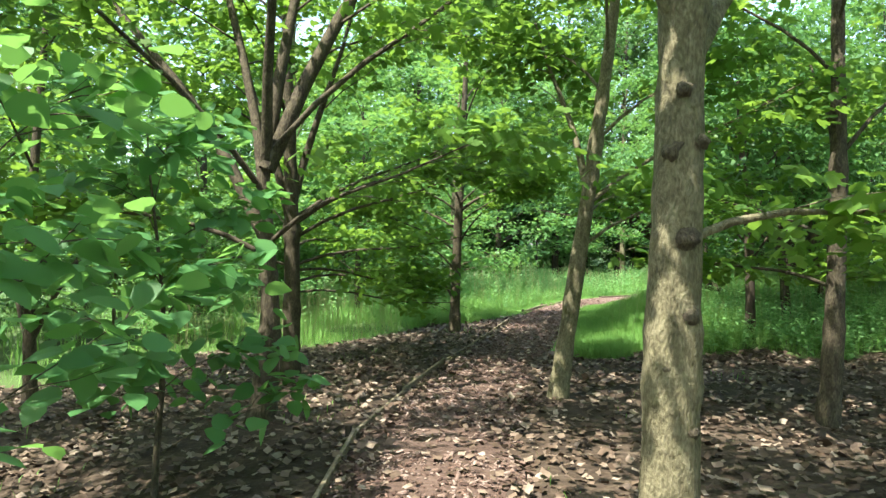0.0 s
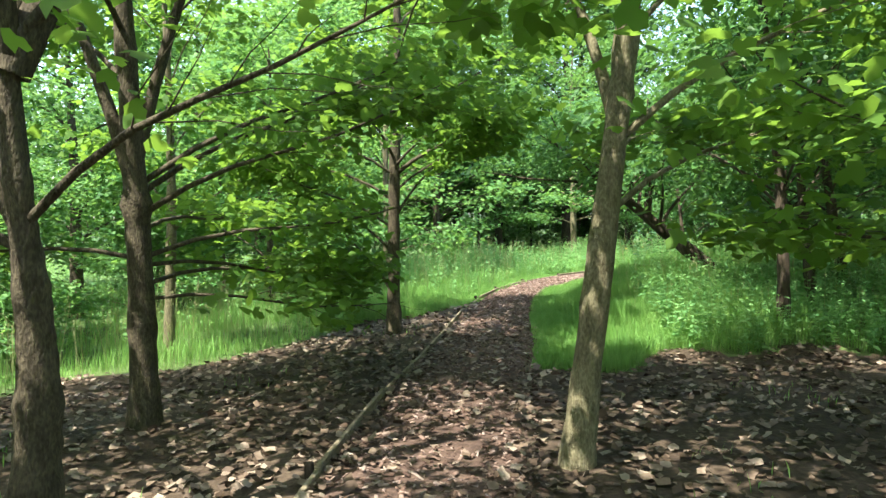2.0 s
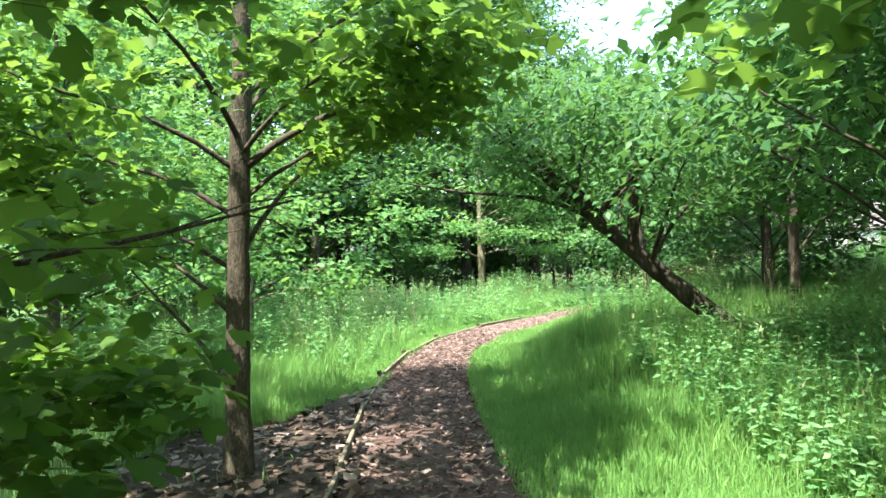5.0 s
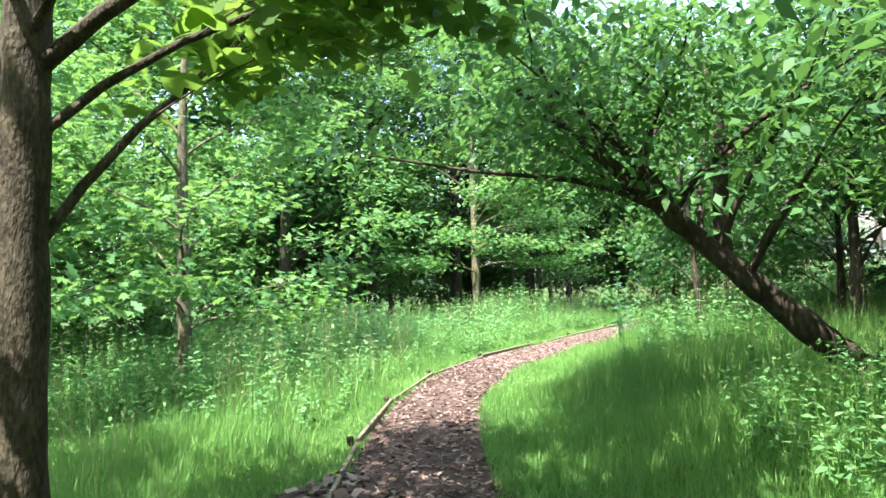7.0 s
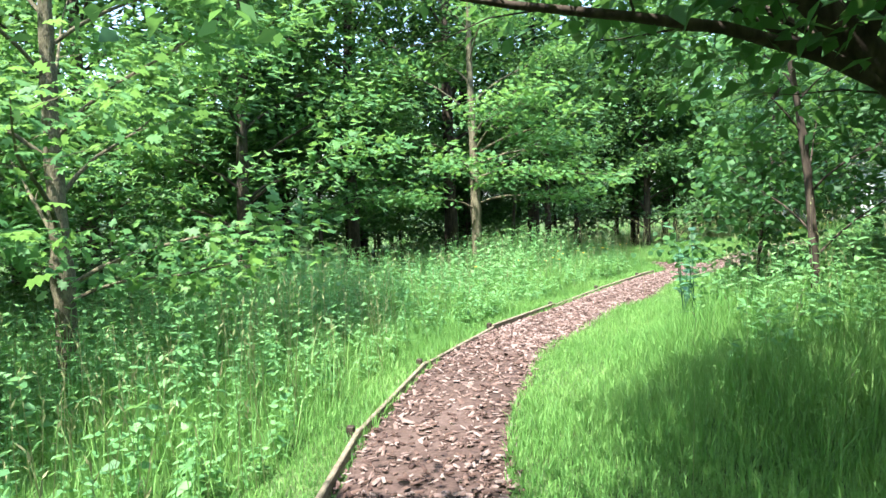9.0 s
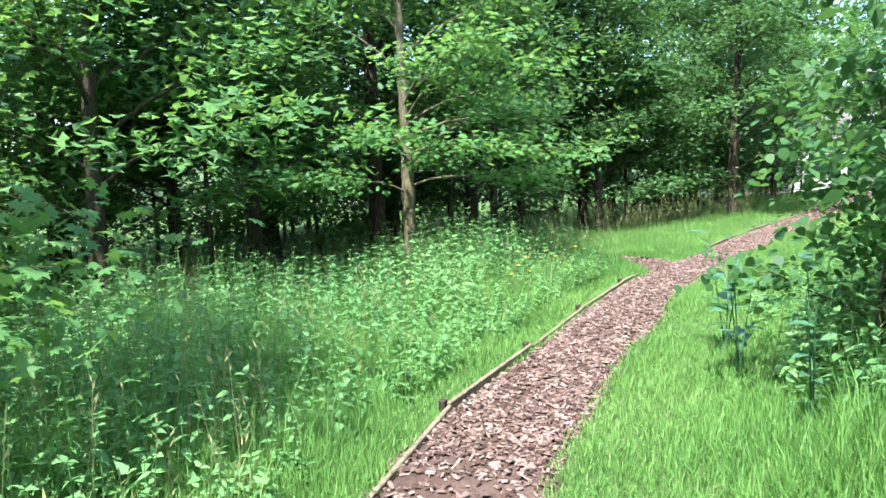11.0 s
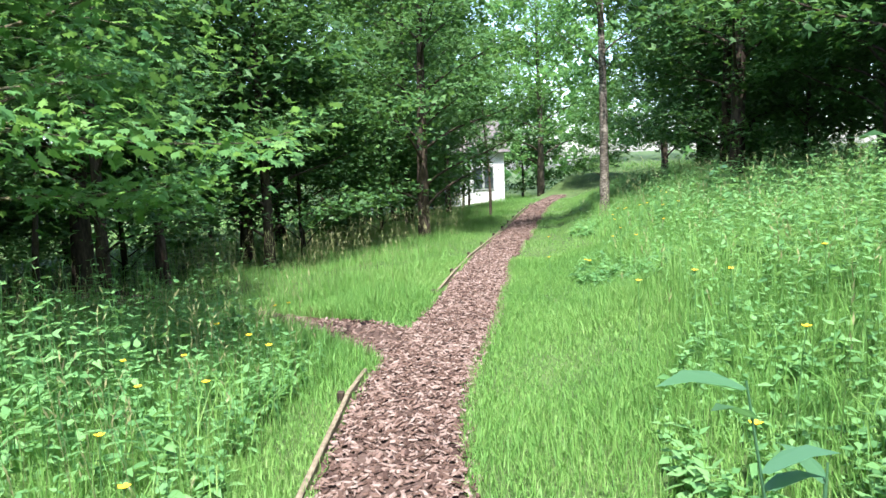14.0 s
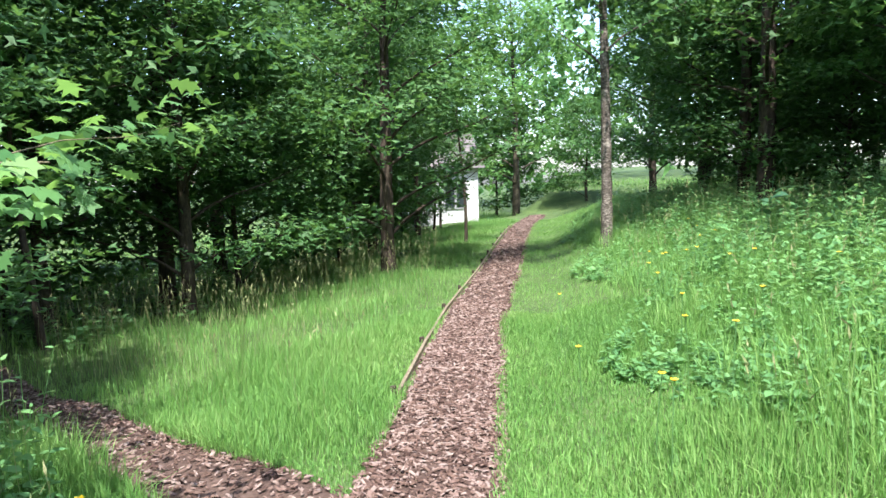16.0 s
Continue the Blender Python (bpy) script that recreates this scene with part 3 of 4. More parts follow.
plant("shrub", [(x, y, s, t) for x, y, s, t in ((13.2, 33.4, 1.0, 10), (10.2, 33.0, 0.8, 80), (20.4, 32.8, 0.9, 150), (0.5, 38.0, 1.4, 220), (5.0, 39.5, 1.4, 290), (9.5, 40.5, 1.5, 20), (14.5, 39.0, 1.5, 95), (20.0, 40.5, 1.5, 160),
                (-5.0, 35.5, 1.4, 230), (-9.5, 30.0, 1.4, 300), (-12.5, 24.0, 1.4, 50), (-12.0, 17.0, 1.3, 120), (-10.5, 11.5, 1.2, 190), (26.0, 41.5, 1.3, 260), (24.0, 20.0, 1.2, 330), (28.5, 22.5, 1.3, 65), (19.5, 15.0, 1.3, 135),
                (33.0, 27.5, 1.3, 205), (12.5, 12.5, 1.3, 275), (9.0, 16.8, 0.8, 345), (11.0, 7.5, 1.2, 15), (41.0, 36.0, 1.1, 85), (-9.0, 5.0, 1.2, 155), (28.6, 37.6, 0.75, 30), (35.8, 43.0, 1.0, 70), (47.0, 45.0, 1.4, 200), (42.0, 48.0, 1.5, 100))])
protos["thicket"] = tree("leafy_sapling", "leafy oak sapling with pale-green leaves down to the grass", -0.4, 21.0, 3.6, 0.04, auto=16, low=0.08, reach=1.5, rise=0.45, leaf=OAK, shape="tuft", size=0.15, per=26,
                         spread_leaf=0.42, bark=BARK_PALE, sides=6, group="leafy saplings on the slope", leaf_low=0.2)
plant("thicket", [(-2.6, 19.6, 1.0, 40), (0.9, 23.6, 0.9, 110), (-3.4, 16.6, 0.9, 170), (2.6, 29.0, 1.1, 230), (-1.6, 25.4, 1.2, 300), (6.4, 30.4, 1.0, 20), (-4.6, 22.0, 1.1, 80), (9.6, 32.0, 1.1, 140), (-5.6, 14.2, 0.9, 200),
                  (-3.9, 12.6, 0.7, 260), (4.0, 33.5, 1.3, 320), (8.0, 36.5, 1.4, 50)])
tree("birch_tree", "slim birch with a dark scarred trunk on the bank", 20.3, 25.95, 10.0, 0.10, (-0.02, 0.0), auto=18, low=0.3, reach=1.7, rise=0.35, leaf=SALLOW, shape="plain", size=0.13, per=26, spread_leaf=0.5, bark=BIRCHBARK, droop=0.6, crook=0.04)
for tx, ty in ((4.15, 28.3), (4.45, 27.0), (12.3, 30.2), (24.0, 31.6), (5.9, 31.5), (7.7, 32.4), (9.9, 29.6), (29.6, 36.9), (31.4, 37.9)):
    tree("sapling", "thin dark woodland sapling with few leaves", tx, ty, 4.5, 0.05, (rng.uniform(-0.08, 0.08), 0.02), auto=7, low=0.45, reach=1.3, leaf=DARKLEAF, shape="tuft", size=0.17, per=10, bark=BARK_DARK, sides=6,
         group="thin woodland saplings")

# lime suckers close to the way in
tree("lime_sapling", "lime sapling with broad heart-shaped leaves", -1.35, 4.5, 2.3, 0.02, auto=13, low=0.12, reach=0.85, rise=0.4, leaf=LIME, shape="round", size=0.13, per=7, spread_leaf=0.2, sides=6, twigs=4)
tree("lime_sapling", "lime sapling with broad heart-shaped leaves", -1.25, 2.5, 2.4, 0.02, auto=11, low=0.15, reach=0.8, rise=0.4, leaf=LIME, shape="round", size=0.12, per=6, spread_leaf=0.2, sides=6, twigs=4)

# far woods all round
a = rng.uniform(0, 2 * np.pi, 26000)
rr = rng.uniform(50, 74, 26000)
fp = np.stack([8 + rr * np.cos(a), 18 + rr * np.sin(a), np.zeros(26000)], 1)
lump = 17 + 3 * np.sin(a * 17) + 2.2 * np.sin(a * 41 + 1) + 1.5 * np.sin(a * 73)
fp[:, 2] = height(fp[:, 0], fp[:, 1]) + rng.uniform(0.03, 1, 26000) ** 0.8 * lump
far_woods = tagged(piece("far_woods", [leaves(fp, rng.normal(size=(26000, 3)), rng.normal(size=(26000, 3)) + (0, 0, 0.8), rng.uniform(0.7, 1.8, 26000), "tuft")], OAK),
                   "distant broadleaved woodland closing the view", "woodland", kind="stuff")


# ---- grass, weeds and litter ----
def scatter(n, lo, hi, keep):
    x, y = rng.uniform(lo[0], hi[0], n), rng.uniform(lo[1], hi[1], n)
    ok = keep(x, y)
    return x[ok], y[ok]


def off_paths(x, y, gap=0.0):
    d, w, _ = off_way(x, y, LINE)
    e, v, _ = off_way(x, y, LINE2)
    return (np.abs(d) > w + gap) & (np.abs(e) > v + gap), d


def blades(x, y, tall, wide):
    """Narrow blades, each bent over from its middle."""
    n = len(x)
    a, b = rng.uniform(0, 2 * np.pi, n), rng.uniform(0.1, 0.9, n) ** 1.3
    s = np.stack([-np.sin(a), np.cos(a), np.zeros(n)], 1) * (wide / 2)[:, None]
    o = np.stack([np.cos(a), np.sin(a), np.zeros(n)], 1) * (tall * b)[:, None]
    p = np.stack([x, y, height(x, y) - 0.01], 1)
    up = np.array([0, 0, 1.0])
    mid = p + o * 0.3 + up * (tall * 0.55)[:, None]
    v = np.stack([p, mid + s, p + o + up * (tall * (1 - 0.45 * b * b))[:, None], mid - s], 1)
    return v.reshape(-1, 3), np.arange(4 * n).reshape(-1, 4)


def near_grass(x, y):
    ok, d = off_paths(x, y, -0.03)
    return ok & ~in_litter(x, y) & (np.abs(d) < 6.5) & (rng.random(len(x)) < np.clip(1.5 - np.abs(d) / 5, 0.35, 1))


def blade_tall(x, y):
    d, w, _ = off_way(x, y, LINE)
    a = np.abs(d) - w
    lawn = (d > 0) & (y > 17)
    far_lawn = (d < 0) & (x > 10.3)
    t = 0.10 + np.where(lawn, 0.2 * step01(0.5, 2.4, a), np.where(far_lawn, 0.16 * step01(0, 1, a), 0.24 * step01(0.0, 1.2, a)))
    patch = 0.75 + 0.35 * np.sin(x * 2.1 + y) * np.sin(y * 1.6 - 0.7 * x)
    return t * patch * rng.uniform(0.4, 1.2, len(x))


def verge_grass(x, y):
    ok, d = off_paths(x, y, -0.03)
    return ok & ~in_litter(x, y) & (np.abs(d) < 3.4) & (rng.random(len(x)) < np.clip(1.5 - np.abs(d) / 2.6, 0.2, 1))


x, y = scatter(800000, (-5, 8), (34, 38), near_grass)
x2, y2 = scatter(1150000, (0, 9), (15.5, 26), verge_grass)
x, y = np.concatenate([x, x2]), np.concatenate([y, y2])
grass = tagged(piece("grass", [blades(x, y, 1.15 * blade_tall(x, y), rng.uniform(0.004, 0.0075, len(x)))], GRASS), "lush green meadow grass along the path", "grass", kind="stuff")
x, y = scatter(90000, (-22, -14), (50, 52), lambda x, y: off_paths(x, y, 0)[0] & ~in_litter(x, y) & (np.abs(off_way(x, y, LINE)[0]) > 5.5))
far_grass = tagged(piece("far_grass", [blades(x, y, rng.uniform(0.2, 0.5, len(x)), rng.uniform(0.012, 0.03, len(x)))], GRASS), "rough meadow grass under and between the trees", "grass", kind="stuff")
x, y = scatter(9000, (-7, -3), (8, 14), lambda x, y: in_litter(x, y) & off_paths(x, y, 0.1)[0] & (np.sin(x * 2.2) * np.sin(y * 1.7) > 0.62))
moss = tagged(piece("sparse_grass", [blades(x, y, rng.uniform(0.03, 0.12, len(x)), rng.uniform(0.006, 0.012, len(x)))], GRASS), "sparse green tufts among dead leaves", "grass", kind="stuff")


def weeds(name, label, x, y, tall, leaf_size, mat, shape="plain", nodes=7):
    """Upright plants with pairs of leaves up the stem."""
    n = len(x)
    z = height(x, y)
    lx, ly = rng.normal(0, 0.12, n) * tall, rng.normal(0, 0.12, n) * tall
    base = np.stack([x, y, z], 1)
    top = base + np.stack([lx, ly, tall], 1)
    s = np.stack([np.full(n, 0.004), np.zeros(n), np.zeros(n)], 1)
    sv = np.stack([base - s, base + s, top + s * 0.4, top - s * 0.4], 1).reshape(-1, 3)
    groups = [(sv, np.arange(4 * n).reshape(-1, 4))]
    pos, ax, nor, sz = [], [], [], []
    turn = rng.uniform(0, 6.28, n)
    for k in range(nodes):
        f = 0.25 + 0.75 * k / (nodes - 1)
        for h in (0, np.pi):
            a = turn + k * 1.57 + h + rng.normal(0, 0.3, n)
            pos.append(base + (top - base) * f)
            ax.append(np.stack([np.cos(a), np.sin(a), rng.uniform(-0.45, 0.35, n) + 0.5 * (f > 0.9)], 1))
            nor.append(np.stack([rng.normal(0, 0.3, n), rng.normal(0, 0.3, n), np.ones(n)], 1))
            sz.append(leaf_size * (1.15 - 0.55 * f) * rng.uniform(0.75, 1.25, n))
    groups.append(leaves(*(np.concatenate(q) for q in (pos, ax, nor, sz)), shape))
    return tagged(piece(name, groups, mat), label, "weeds", kind="stuff")


def drift(x, y):
    """Uneven growth from place to place, about 0.6 to 1.3."""
    return 0.95 + 0.2 * np.sin(1.1 * x + 0.7 * y) * np.sin(0.9 * y - 0.5 * x + 1) + 0.16 * np.sin(3.1 * x - 1.3 * y) * np.sin(2.7 * y + 0.8 * x)


def stalks(name, label, x, y, tall):
    """Flowering grass: thin stalks with a loose seed head."""
    n = len(x)
    a, b = rng.uniform(0, 6.28, n), rng.uniform(0.05, 0.3, n)
    base = np.stack([x, y, height(x, y)], 1)
    top = base + np.stack([np.cos(a) * b * tall, np.sin(a) * b * tall, tall], 1)
    s = np.stack([np.full(n, 0.002), np.full(n, 0.001), np.zeros(n)], 1)
    sv = np.stack([base - s, base + s, top + s * 0.5, top - s * 0.5], 1).reshape(-1, 3)
    d = unit(top - base)
    pos = np.concatenate([base + (top - base) * f for f in (0.84, 0.9, 0.96, 1.0)])
    ax = np.tile(d, (4, 1)) + rng.normal(0, 0.35, (4 * n, 3))
    heads = leaves(pos, ax, rng.normal(size=(4 * n, 3)), rng.uniform(0.03, 0.06, 4 * n), "husk")
    return tagged(piece(name, [(sv, np.arange(4 * n).reshape(-1, 4)), heads], SEED), label, "grass", kind="stuff")


SHAPES["husk"] = [(0, 0, 0), (0.09, 0.4, 0), (0, 1, 0), (-0.09, 0.4, 0)]
SHAPES["nettle"] = [(0, 0, 0), (0.25, 0.2, 0.04), (0.17, 0.58, 0.01), (0, 1, -0.14), (-0.17, 0.58, 0.01), (-0.25, 0.2, 0.04)]


def left_weeds(x, y):
    ok, d = off_paths(x, y, 0.35)
    return ok & (d < 0) & ((y > 15.2 + 0.3 * rng.random(len(x))) & (x < 10.2)) & (d > -8) & (rng.random(len(x)) < np.where(y > 17, 1.0, 0.45))


x, y = scatter(8500, (-2, 15), (10.5, 26), left_weeds)
d = off_way(x, y, LINE)[0]
weeds("nettles", "tall leafy nettles crowding the slope beside the path", x, y, (0.2 + 0.58 * step01(0.5, 1.9, -d)) * drift(x, y) * rng.uniform(0.5, 1.2, len(x)), 0.085 * rng.uniform(0.6, 1.4, len(x)), WEED, "nettle")
x, y = scatter(19000, (5, 17), (30, 30), lambda x, y: (off_way(x, y, LINE)[0] > 1.6 + 0.4 * np.sin(x * 1.3)) & (off_way(x, y, LINE)[0] < 9))
d = off_way(x, y, LINE)[0]
weeds("bank_weeds", "dense pale-green weeds covering the bank", x, y, (0.2 + 0.4 * step01(1.8, 3.2, d)) * drift(x, y) * rng.uniform(0.5, 1.3, len(x)), 0.085 * rng.uniform(0.5, 1.5, len(x)), WEED, nodes=6)
x, y = scatter(2200, (2.6, 9.0), (7.5, 13.6), lambda x, y: (off_way(x, y, LINE)[0] > 1.9) & ~in_litter(x, y))
weeds("undergrowth", "low leafy undergrowth at the foot of the bushes", x, y, rng.uniform(0.2, 0.5, len(x)), 0.09, WEED, nodes=6)
x, y = scatter(1100, (5.0, 15.5), (8.5, 19.2), lambda x, y: (off_way(x, y, LINE)[0] > 1.7 + 0.25 * np.sin(2 * y)) & (off_way(x, y, LINE)[0] < 3.6))
weeds("brambles", "tangled bluish-green brambles at the edge of the grass", x, y, rng.uniform(0.2, 0.65, len(x)) * drift(x, y), 0.09 * rng.uniform(0.6, 1.4, len(x)), WEED, "nettle", nodes=5)


def in_meadow(x, y):
    ok, d = off_paths(x, y, 0.25)
    return ok & ~in_litter(x, y) & (np.abs(d) < 7) & (rng.random(len(x)) < np.where(d > 0, 0.5 * step01(0.9, 2.2, d), 0.9) * (drift(x, y) > 0.85))


x, y = scatter(16000, (-4, 10), (24, 30), in_meadow)
stalks("flowering_grass", "tall flowering grass with pale seed heads among the weeds", x, y, rng.uniform(0.4, 0.9, len(x)) * drift(x, y))
x, y = scatter(110000, (-3, 14), (24, 30), lambda x, y: off_paths(x, y, 0.3)[0] & ~in_litter(x, y) & (np.abs(off_way(x, y, LINE)[0]) < 6) & ~((off_way(x, y, LINE)[0] > 0) & (off_way(x, y, LINE)[0] < 1.7)) & ~((x > 10.3) & (off_way(x, y, LINE)[0] < 0)))
tall_grass = tagged(piece("tall_grass", [blades(x, y, rng.uniform(0.2, 0.58, len(x)) * drift(x, y), rng.uniform(0.004, 0.007, len(x)))], GRASS), "long arching grass growing through the weeds", "grass", kind="stuff")
x, y = scatter(5000, (-12, 14), (34, 38), lambda x, y: (np.abs(off_way(x, y, LINE)[0]) > 4.5) & off_paths(x, y, 0.4)[0])
weeds("shade_weeds", "mixed weeds under the trees", x, y, rng.uniform(0.2, 0.5, len(x)), 0.16, WEED, nodes=4)


def flakes(x, y, z, size, curl=0.25, shape="round", tilt=0.5):
    n = len(x)
    a = rng.uniform(0, 6.28, n)
    ax = np.stack([np.cos(a), np.sin(a), rng.normal(0, tilt * 0.6, n)], 1)
    return leaves(np.stack([x, y, z], 1), ax, rng.normal(size=(n, 3)) * tilt + (0, 0, 1), size, shape)


SHAPES["dead"] = [(0, 0, 0), (0.3, 0.12, 0.14), (0.38, 0.5, 0.02), (0.14, 0.72, 0.10), (0, 1, 0.2), (-0.33, 0.68, 0.05), (-0.3, 0.3, 0.16)]
x, y = scatter(46000, (-8, -3), (9, 14.5), lambda x, y: in_litter(x, y) & (off_paths(x, y, -0.12)[0]))
x2, y2 = scatter(3200, (-1, -3), (4, 12), lambda x, y: ~off_paths(x, y, 0)[0])
x, y = np.concatenate([x, x2]), np.concatenate([y, y2])
litter = tagged(piece("leaf_litter", [flakes(x, y, height(x, y) + 0.012 + 0.03 * ~off_paths(x, y, 0)[0] + rng.uniform(0, 0.025, len(x)), rng.uniform(0.04, 0.10, len(x)), shape="dead", tilt=0.35)], LITTER),
                "deep litter of curled brown and grey dead leaves", "leaf litter", kind="stuff")


# ---- bark chips on the ways ----
def chip_bits(n, line, lo, hi):
    k = rng.integers(int(len(line) * lo), int(len(line) * hi), n)
    tan = unit(np.gradient(line[:, :2], axis=0))
    u = rng.uniform(-1, 1, n)
    u = np.sign(u) * np.abs(u) ** 0.9
    xy = line[k, :2] + np.stack([tan[k, 1], -tan[k, 0]], 1) * (u * line[k, 2] / 2 * 1.06)[:, None] + tan[k] * rng.uniform(-0.15, 0.15, n)[:, None]
    return xy[:, 0], xy[:, 1], height(xy[:, 0], xy[:, 1]) + 0.035 * (1 - 0.9 * np.minimum(1, np.abs(u)) ** 4) + rng.uniform(0.0, 0.018, n)


BIT = np.array([(-0.5, -0.5, 0), (0.5, -0.4, 0), (0.42, 0.5, 0), (-0.45, 0.42, 0), (-0.4, -0.4, 1), (0.45, -0.3, 1), (0.3, 0.4, 1), (-0.5, 0.3, 1)])
BITF = np.array([(4, 5, 6, 7), (0, 1, 5, 4), (1, 2, 6, 5), (2, 3, 7, 6), (3, 0, 4, 7)])


def chips(x, y, z, lo=0.015, hi=0.065):
    n = len(x)
    ln, a = rng.uniform(lo, hi, n), rng.uniform(0, 6.28, n)
    e = unit(np.stack([np.cos(a), np.sin(a), rng.normal(0, 0.28, n)], 1))
    nn = rng.normal(size=(n, 3)) * 0.3 + (0, 0, 1)
    nn = unit(nn - (nn * e).sum(1, keepdims=True) * e)
    s = np.cross(e, nn)
    v = np.stack([x, y, z], 1)[:, None] + (BIT[None, :, :1] * e[:, None]) * ln[:, None, None] + BIT[None, :, 1:2] * s[:, None] * (ln * rng.uniform(0.18, 0.5, n))[:, None, None] + BIT[None, :, 2:] * nn[:, None] * rng.uniform(0.003, 0.009, n)[:, None, None]
    return v.reshape(-1, 3), (BITF[None] + 8 * np.arange(n)[:, None, None]).reshape(-1, 4)


bits = [chips(*chip_bits(18000, LINE, 0.2, 0.75)), chips(*chip_bits(14000, LINE, 0.42, 0.62)), chips(*chip_bits(1500, LINE, 0.75, 0.99), 0.04, 0.10)]
tagged(piece("chip_layer", bits, CHIP, path, "loose reddish bark chips"), kind="stuff")
tagged(piece("chip_layer", [chips(*chip_bits(4500, LINE2, 0.02, 0.75))], CHIP, side_path, "loose reddish bark chips"), kind="stuff")

# ---- timber edging along the way ----
edging = tagged(new("path_edging"), "weathered timber board edging pegged along the path", "path edging", kind="structure")
tan = unit(np.gradient(LINE[:, :2], axis=0))
edge = LINE[:, :2] - np.stack([tan[:, 1], -tan[:, 0]], 1) * (LINE[:, 2] / 2 + 0.02)[:, None]


def board(a, b, sink=0.0):
    bm = bmesh.new()
    bmesh.ops.create_cube(bm, size=1)
    ln = float(np.hypot(*(b - a)))
    bmesh.ops.scale(bm, vec=(ln + 0.02, 0.03, 0.13), verts=bm.verts)
    bmesh.ops.bevel(bm, geom=bm.edges[:], offset=0.006, segments=1, affect="EDGES")
    ob = part("board", bm, TIMBER, edging)
    za, zb = ground_z(*a), ground_z(*b)
    ob.matrix_basis = pose(*((a + b) / 2), (za + zb) / 2 + 0.002 - sink, 0, -math.degrees(math.atan2(zb - za, ln)), math.degrees(math.atan2(b[1] - a[1], b[0] - a[0])))


def peg(p, k):
    bm = bmesh.new()
    bmesh.ops.create_cube(bm, size=1)
    bmesh.ops.scale(bm, vec=(0.045, 0.045, 0.30), verts=bm.verts)
    bmesh.ops.bevel(bm, geom=bm.edges[:], offset=0.005, segments=1, affect="EDGES")
    ob = part("peg", bm, BARK_DARK, edging)
    ob.matrix_basis = pose(p[0], p[1], ground_z(*p) - 0.06, 3 * math.sin(k), 3 * math.cos(k), math.degrees(math.atan2(tan[k, 1], tan[k, 0])))


def run_boards(y0, y1, stride):
    ks = [k for k in range(len(LINE)) if y0 < LINE[k, 1] < y1]
    for k in range(ks[0], ks[-1], stride):
        j = min(k + stride, ks[-1])
        board(edge[k], edge[j], 0.012 * math.sin(k * 1.7))
        peg(edge[k] - np.array([tan[k, 1], -tan[k, 0]]) * 0.042, k)


run_boards(-1.0, 22.15, 6)
run_boards(23.65, 33.5, 7)


# ---- houses glimpsed through the trees ----
def box(name, lo, hi, mat, parent, bevel=0.01, label=""):
    bm = bmesh.new()
    bmesh.ops.create_cube(bm, size=1)
    lo, hi = Vector(lo), Vector(hi)
    bmesh.ops.scale(bm, vec=hi - lo, verts=bm.verts)
    bmesh.ops.translate(bm, vec=(lo + hi) / 2, verts=bm.verts)
    if bevel:
        bmesh.ops.bevel(bm, geom=bm.edges[:], offset=bevel, segments=1, affect="EDGES")
    return part(name, bm, mat, parent, label)


def house(label, x, y, turn, wide, deep, tall, wall_mat, windows):
    root = tagged(new("house"), label, "house")
    z = ground_z(x, y) - 0.3
    root.matrix_basis = pose(x, y, z, 0, 0, turn)
    wall = box("wall", (-wide / 2, 0, 0), (wide / 2, deep, tall), wall_mat, root)
    bm = bmesh.new()
    a, h = wide / 2 + 0.3, 1.8
    vs = [bm.verts.new(c) for c in ((-a, -0.3, tall), (a, -0.3, tall), (a, deep + 0.3, tall), (-a, deep + 0.3, tall), (-a, deep / 2, tall + h), (a, deep / 2, tall + h))]
    for f in ((0, 1, 5, 4), (2, 3, 4, 5), (1, 2, 5), (3, 0, 4), (3, 2, 1, 0)):
        bm.faces.new([vs[i] for i in f])
    part("roof", bm, ROOFTILE, root)
    for wx, wz, ww, wh in windows:
        win = box("window", (wx - ww / 2, -0.05, wz), (wx + ww / 2, 0.02, wz + wh), GREYWALL, wall, 0.008)
        for s in (-1, 1):
            box("pane", (wx + s * ww / 4 - ww / 5, -0.06, wz + 0.07), (wx + s * ww / 4 + ww / 5, -0.03, wz + wh - 0.07), PANE, win, 0)
    return root


house("white rendered house half hidden behind leaves", 34.2, 42.0, -45, 7.0, 6, 3.0, RENDERED, [(-2.2, 1.1, 1.3, 1.2), (0.6, 1.1, 1.3, 1.2), (2.4, 1.1, 1.1, 1.2)])


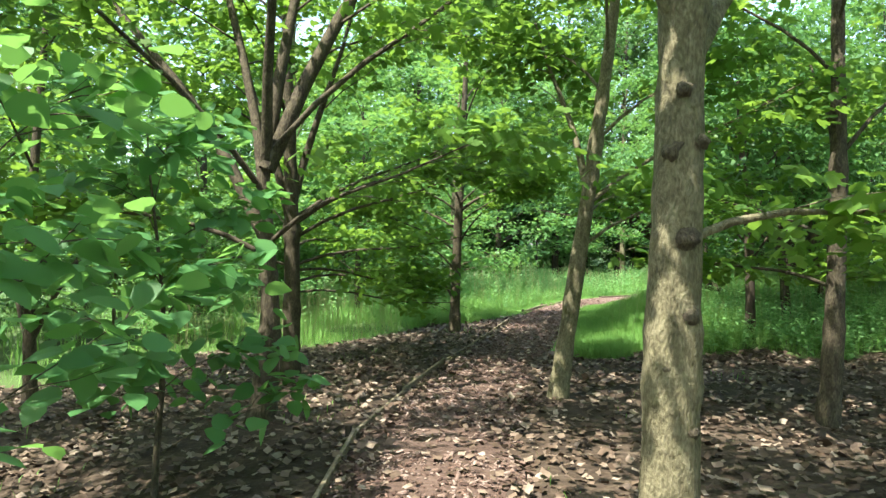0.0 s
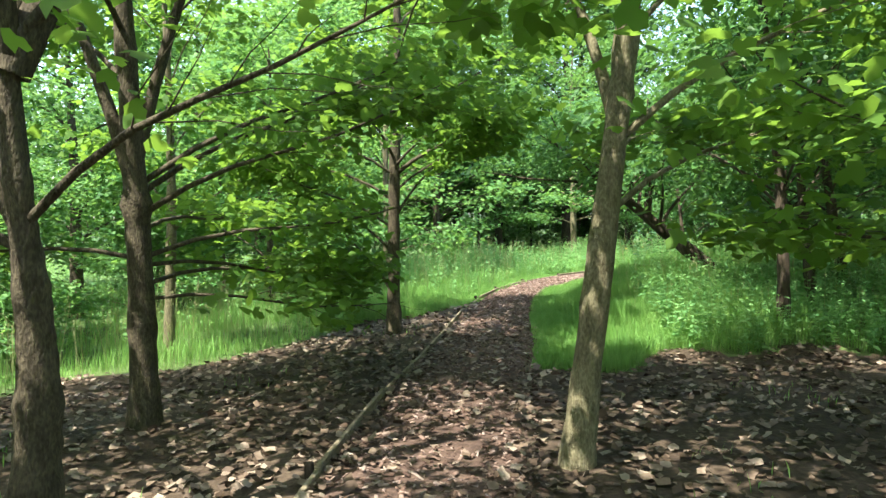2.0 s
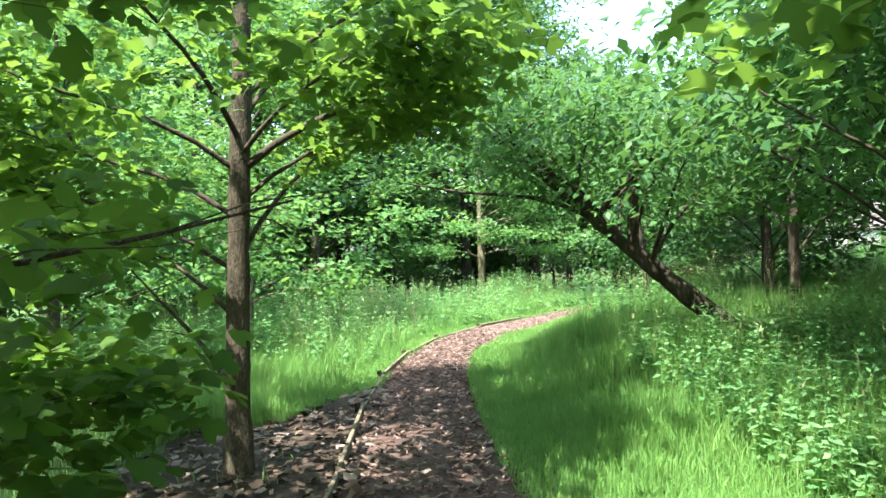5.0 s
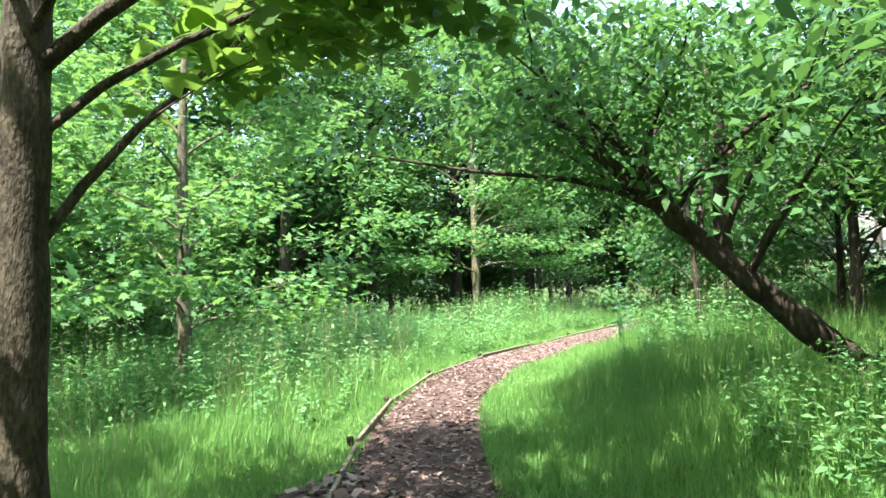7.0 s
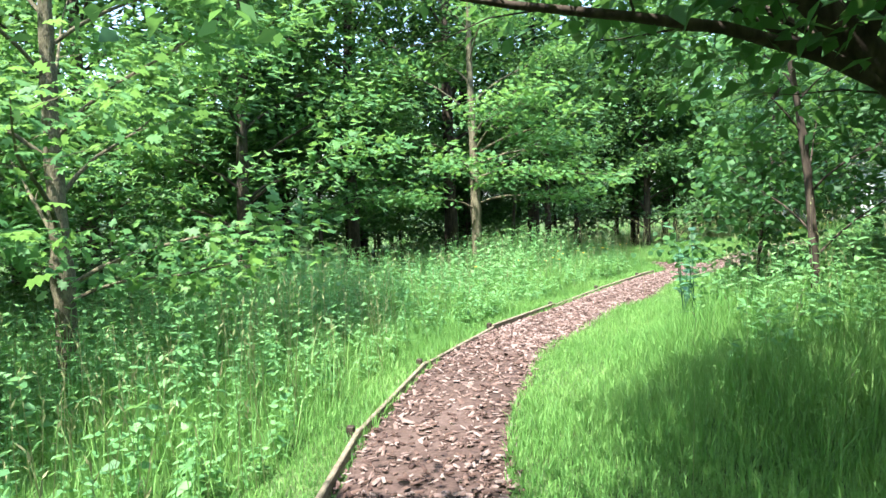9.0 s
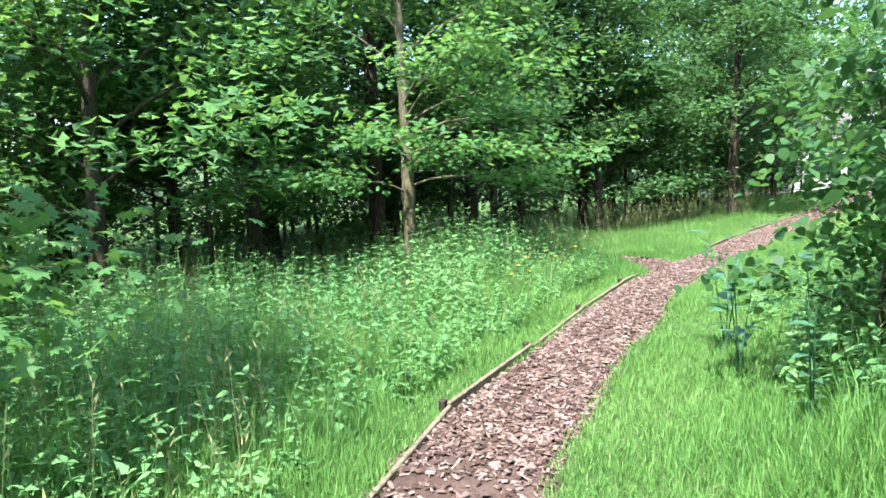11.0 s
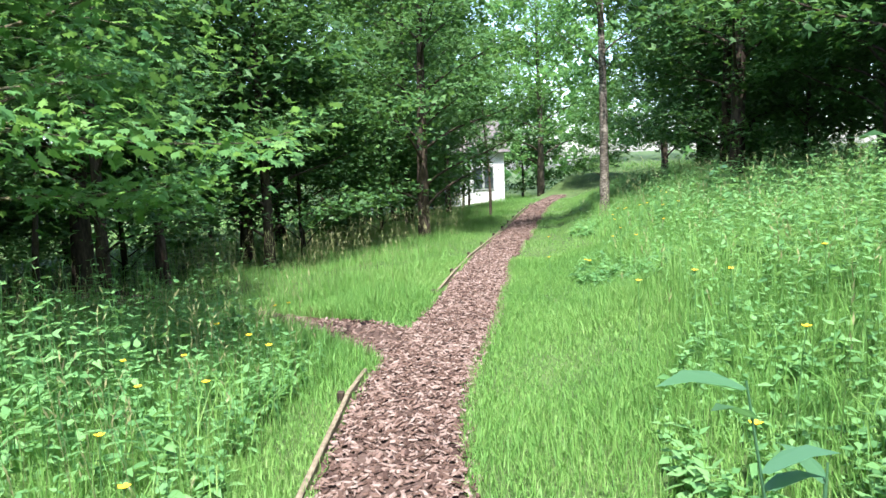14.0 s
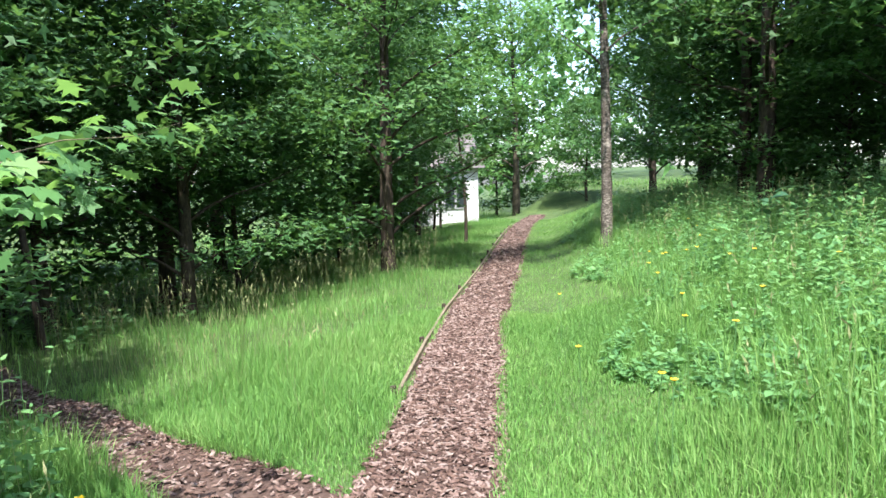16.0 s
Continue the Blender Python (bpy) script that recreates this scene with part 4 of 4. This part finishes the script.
# ---- single plants by the way ----
def dock(x, y, tall, n, size):
    z = ground_z(x, y)
    root = tagged(new("dock_plant"), "tall dock with broad blue-green leaves beside the path", "plant", "docks beside the path")
    root.location = (x, y, z - 0.01)
    for i in range(max(2, n // 5)):
        a, q = rng.uniform(0, 6.28), rng.uniform(0.02, 0.16)
        t = np.linspace(0, 1, 6)
        p = np.stack([np.cos(a) * q * t, np.sin(a) * q * t, tall * rng.uniform(0.7, 1) * t], 1)
        piece("stem", [tube(p, 0.007 * (1 - 0.6 * t), 6)], DOCK, root, smooth=True)
        for k in range(5):
            f, b = rng.uniform(0.25, 1.0), rng.uniform(0, 6.28)
            s = p[0] + (p[-1] - p[0]) * f
            piece("leaf", [leaves(np.array([s]), np.array([[np.cos(b), np.sin(b), rng.uniform(-0.1, 0.6)]]), np.array([[rng.normal(0, 0.3), rng.normal(0, 0.3), 1]]), np.array([size * rng.uniform(0.7, 1.2)]), "dock")], DOCK, root)
    return root


dock(7.35, 19.1, 0.95, 18, 0.18)
dock(6.9, 18.55, 0.85, 16, 0.14)
dock(6.1, 17.35, 0.9, 18, 0.12)
dock(17.3, 22.6, 0.95, 14, 0.26)

cup = tagged(new("buttercup"), "yellow buttercup among the grass", "flower", "buttercups in the grass")
tt = np.linspace(0, 1, 5)
piece("stem", [tube(np.stack([0.03 * tt ** 2, 0 * tt, 0.5 * tt], 1), 0.003 + 0 * tt, 5)], WEED, cup)
ang = np.arange(5) * 2 * np.pi / 5
piece("flower_head", [leaves(np.tile([[0.03, 0, 0.5]], (5, 1)), np.stack([np.cos(ang), np.sin(ang), 0.55 + 0 * ang], 1), np.tile([[0, 0, 1.0]], (5, 1)), np.full(5, 0.026), "round")], PETAL, cup)
cup.location = (8.3, 22.5, ground_z(8.3, 22.5))
for cx, cy, sp, n in ((13.6, 22.7, 0.9, 14), (11.8, 21.6, 0.5, 3), (8.6, 22.9, 0.7, 8), (7.4, 21.9, 0.6, 5), (10.3, 20.6, 0.8, 4), (15.5, 23.4, 0.7, 6), (6.6, 21.2, 0.5, 4), (8.6, 19.3, 0.5, 3)):
    for _ in range(n):
        bx, by = cx + rng.normal(0, sp), cy + rng.normal(0, sp * 0.6)
        if abs(off_way(bx, by, LINE)[0][0]) > 0.7:
            copy_thing(cup, pose(bx, by, ground_z(bx, by), 0, 0, rng.uniform(0, 360)))

# ---- loose chips that lie proud of the way ----
shapes = [mesh_of("wood_chip", [chips(np.zeros(1), np.zeros(1), np.zeros(1), 0.05, 0.09)], CHIP) for _ in range(8)]
x, y, z = chip_bits(280, LINE, 0.3, 0.7)
for i in range(len(x)):
    ob = new("wood_chip", shapes[i % 8])
    ob.parent = path
    ob.matrix_basis = pose(x[i], y[i], z[i] + 0.004, rng.uniform(-12, 12), rng.uniform(-12, 12), rng.uniform(0, 360))
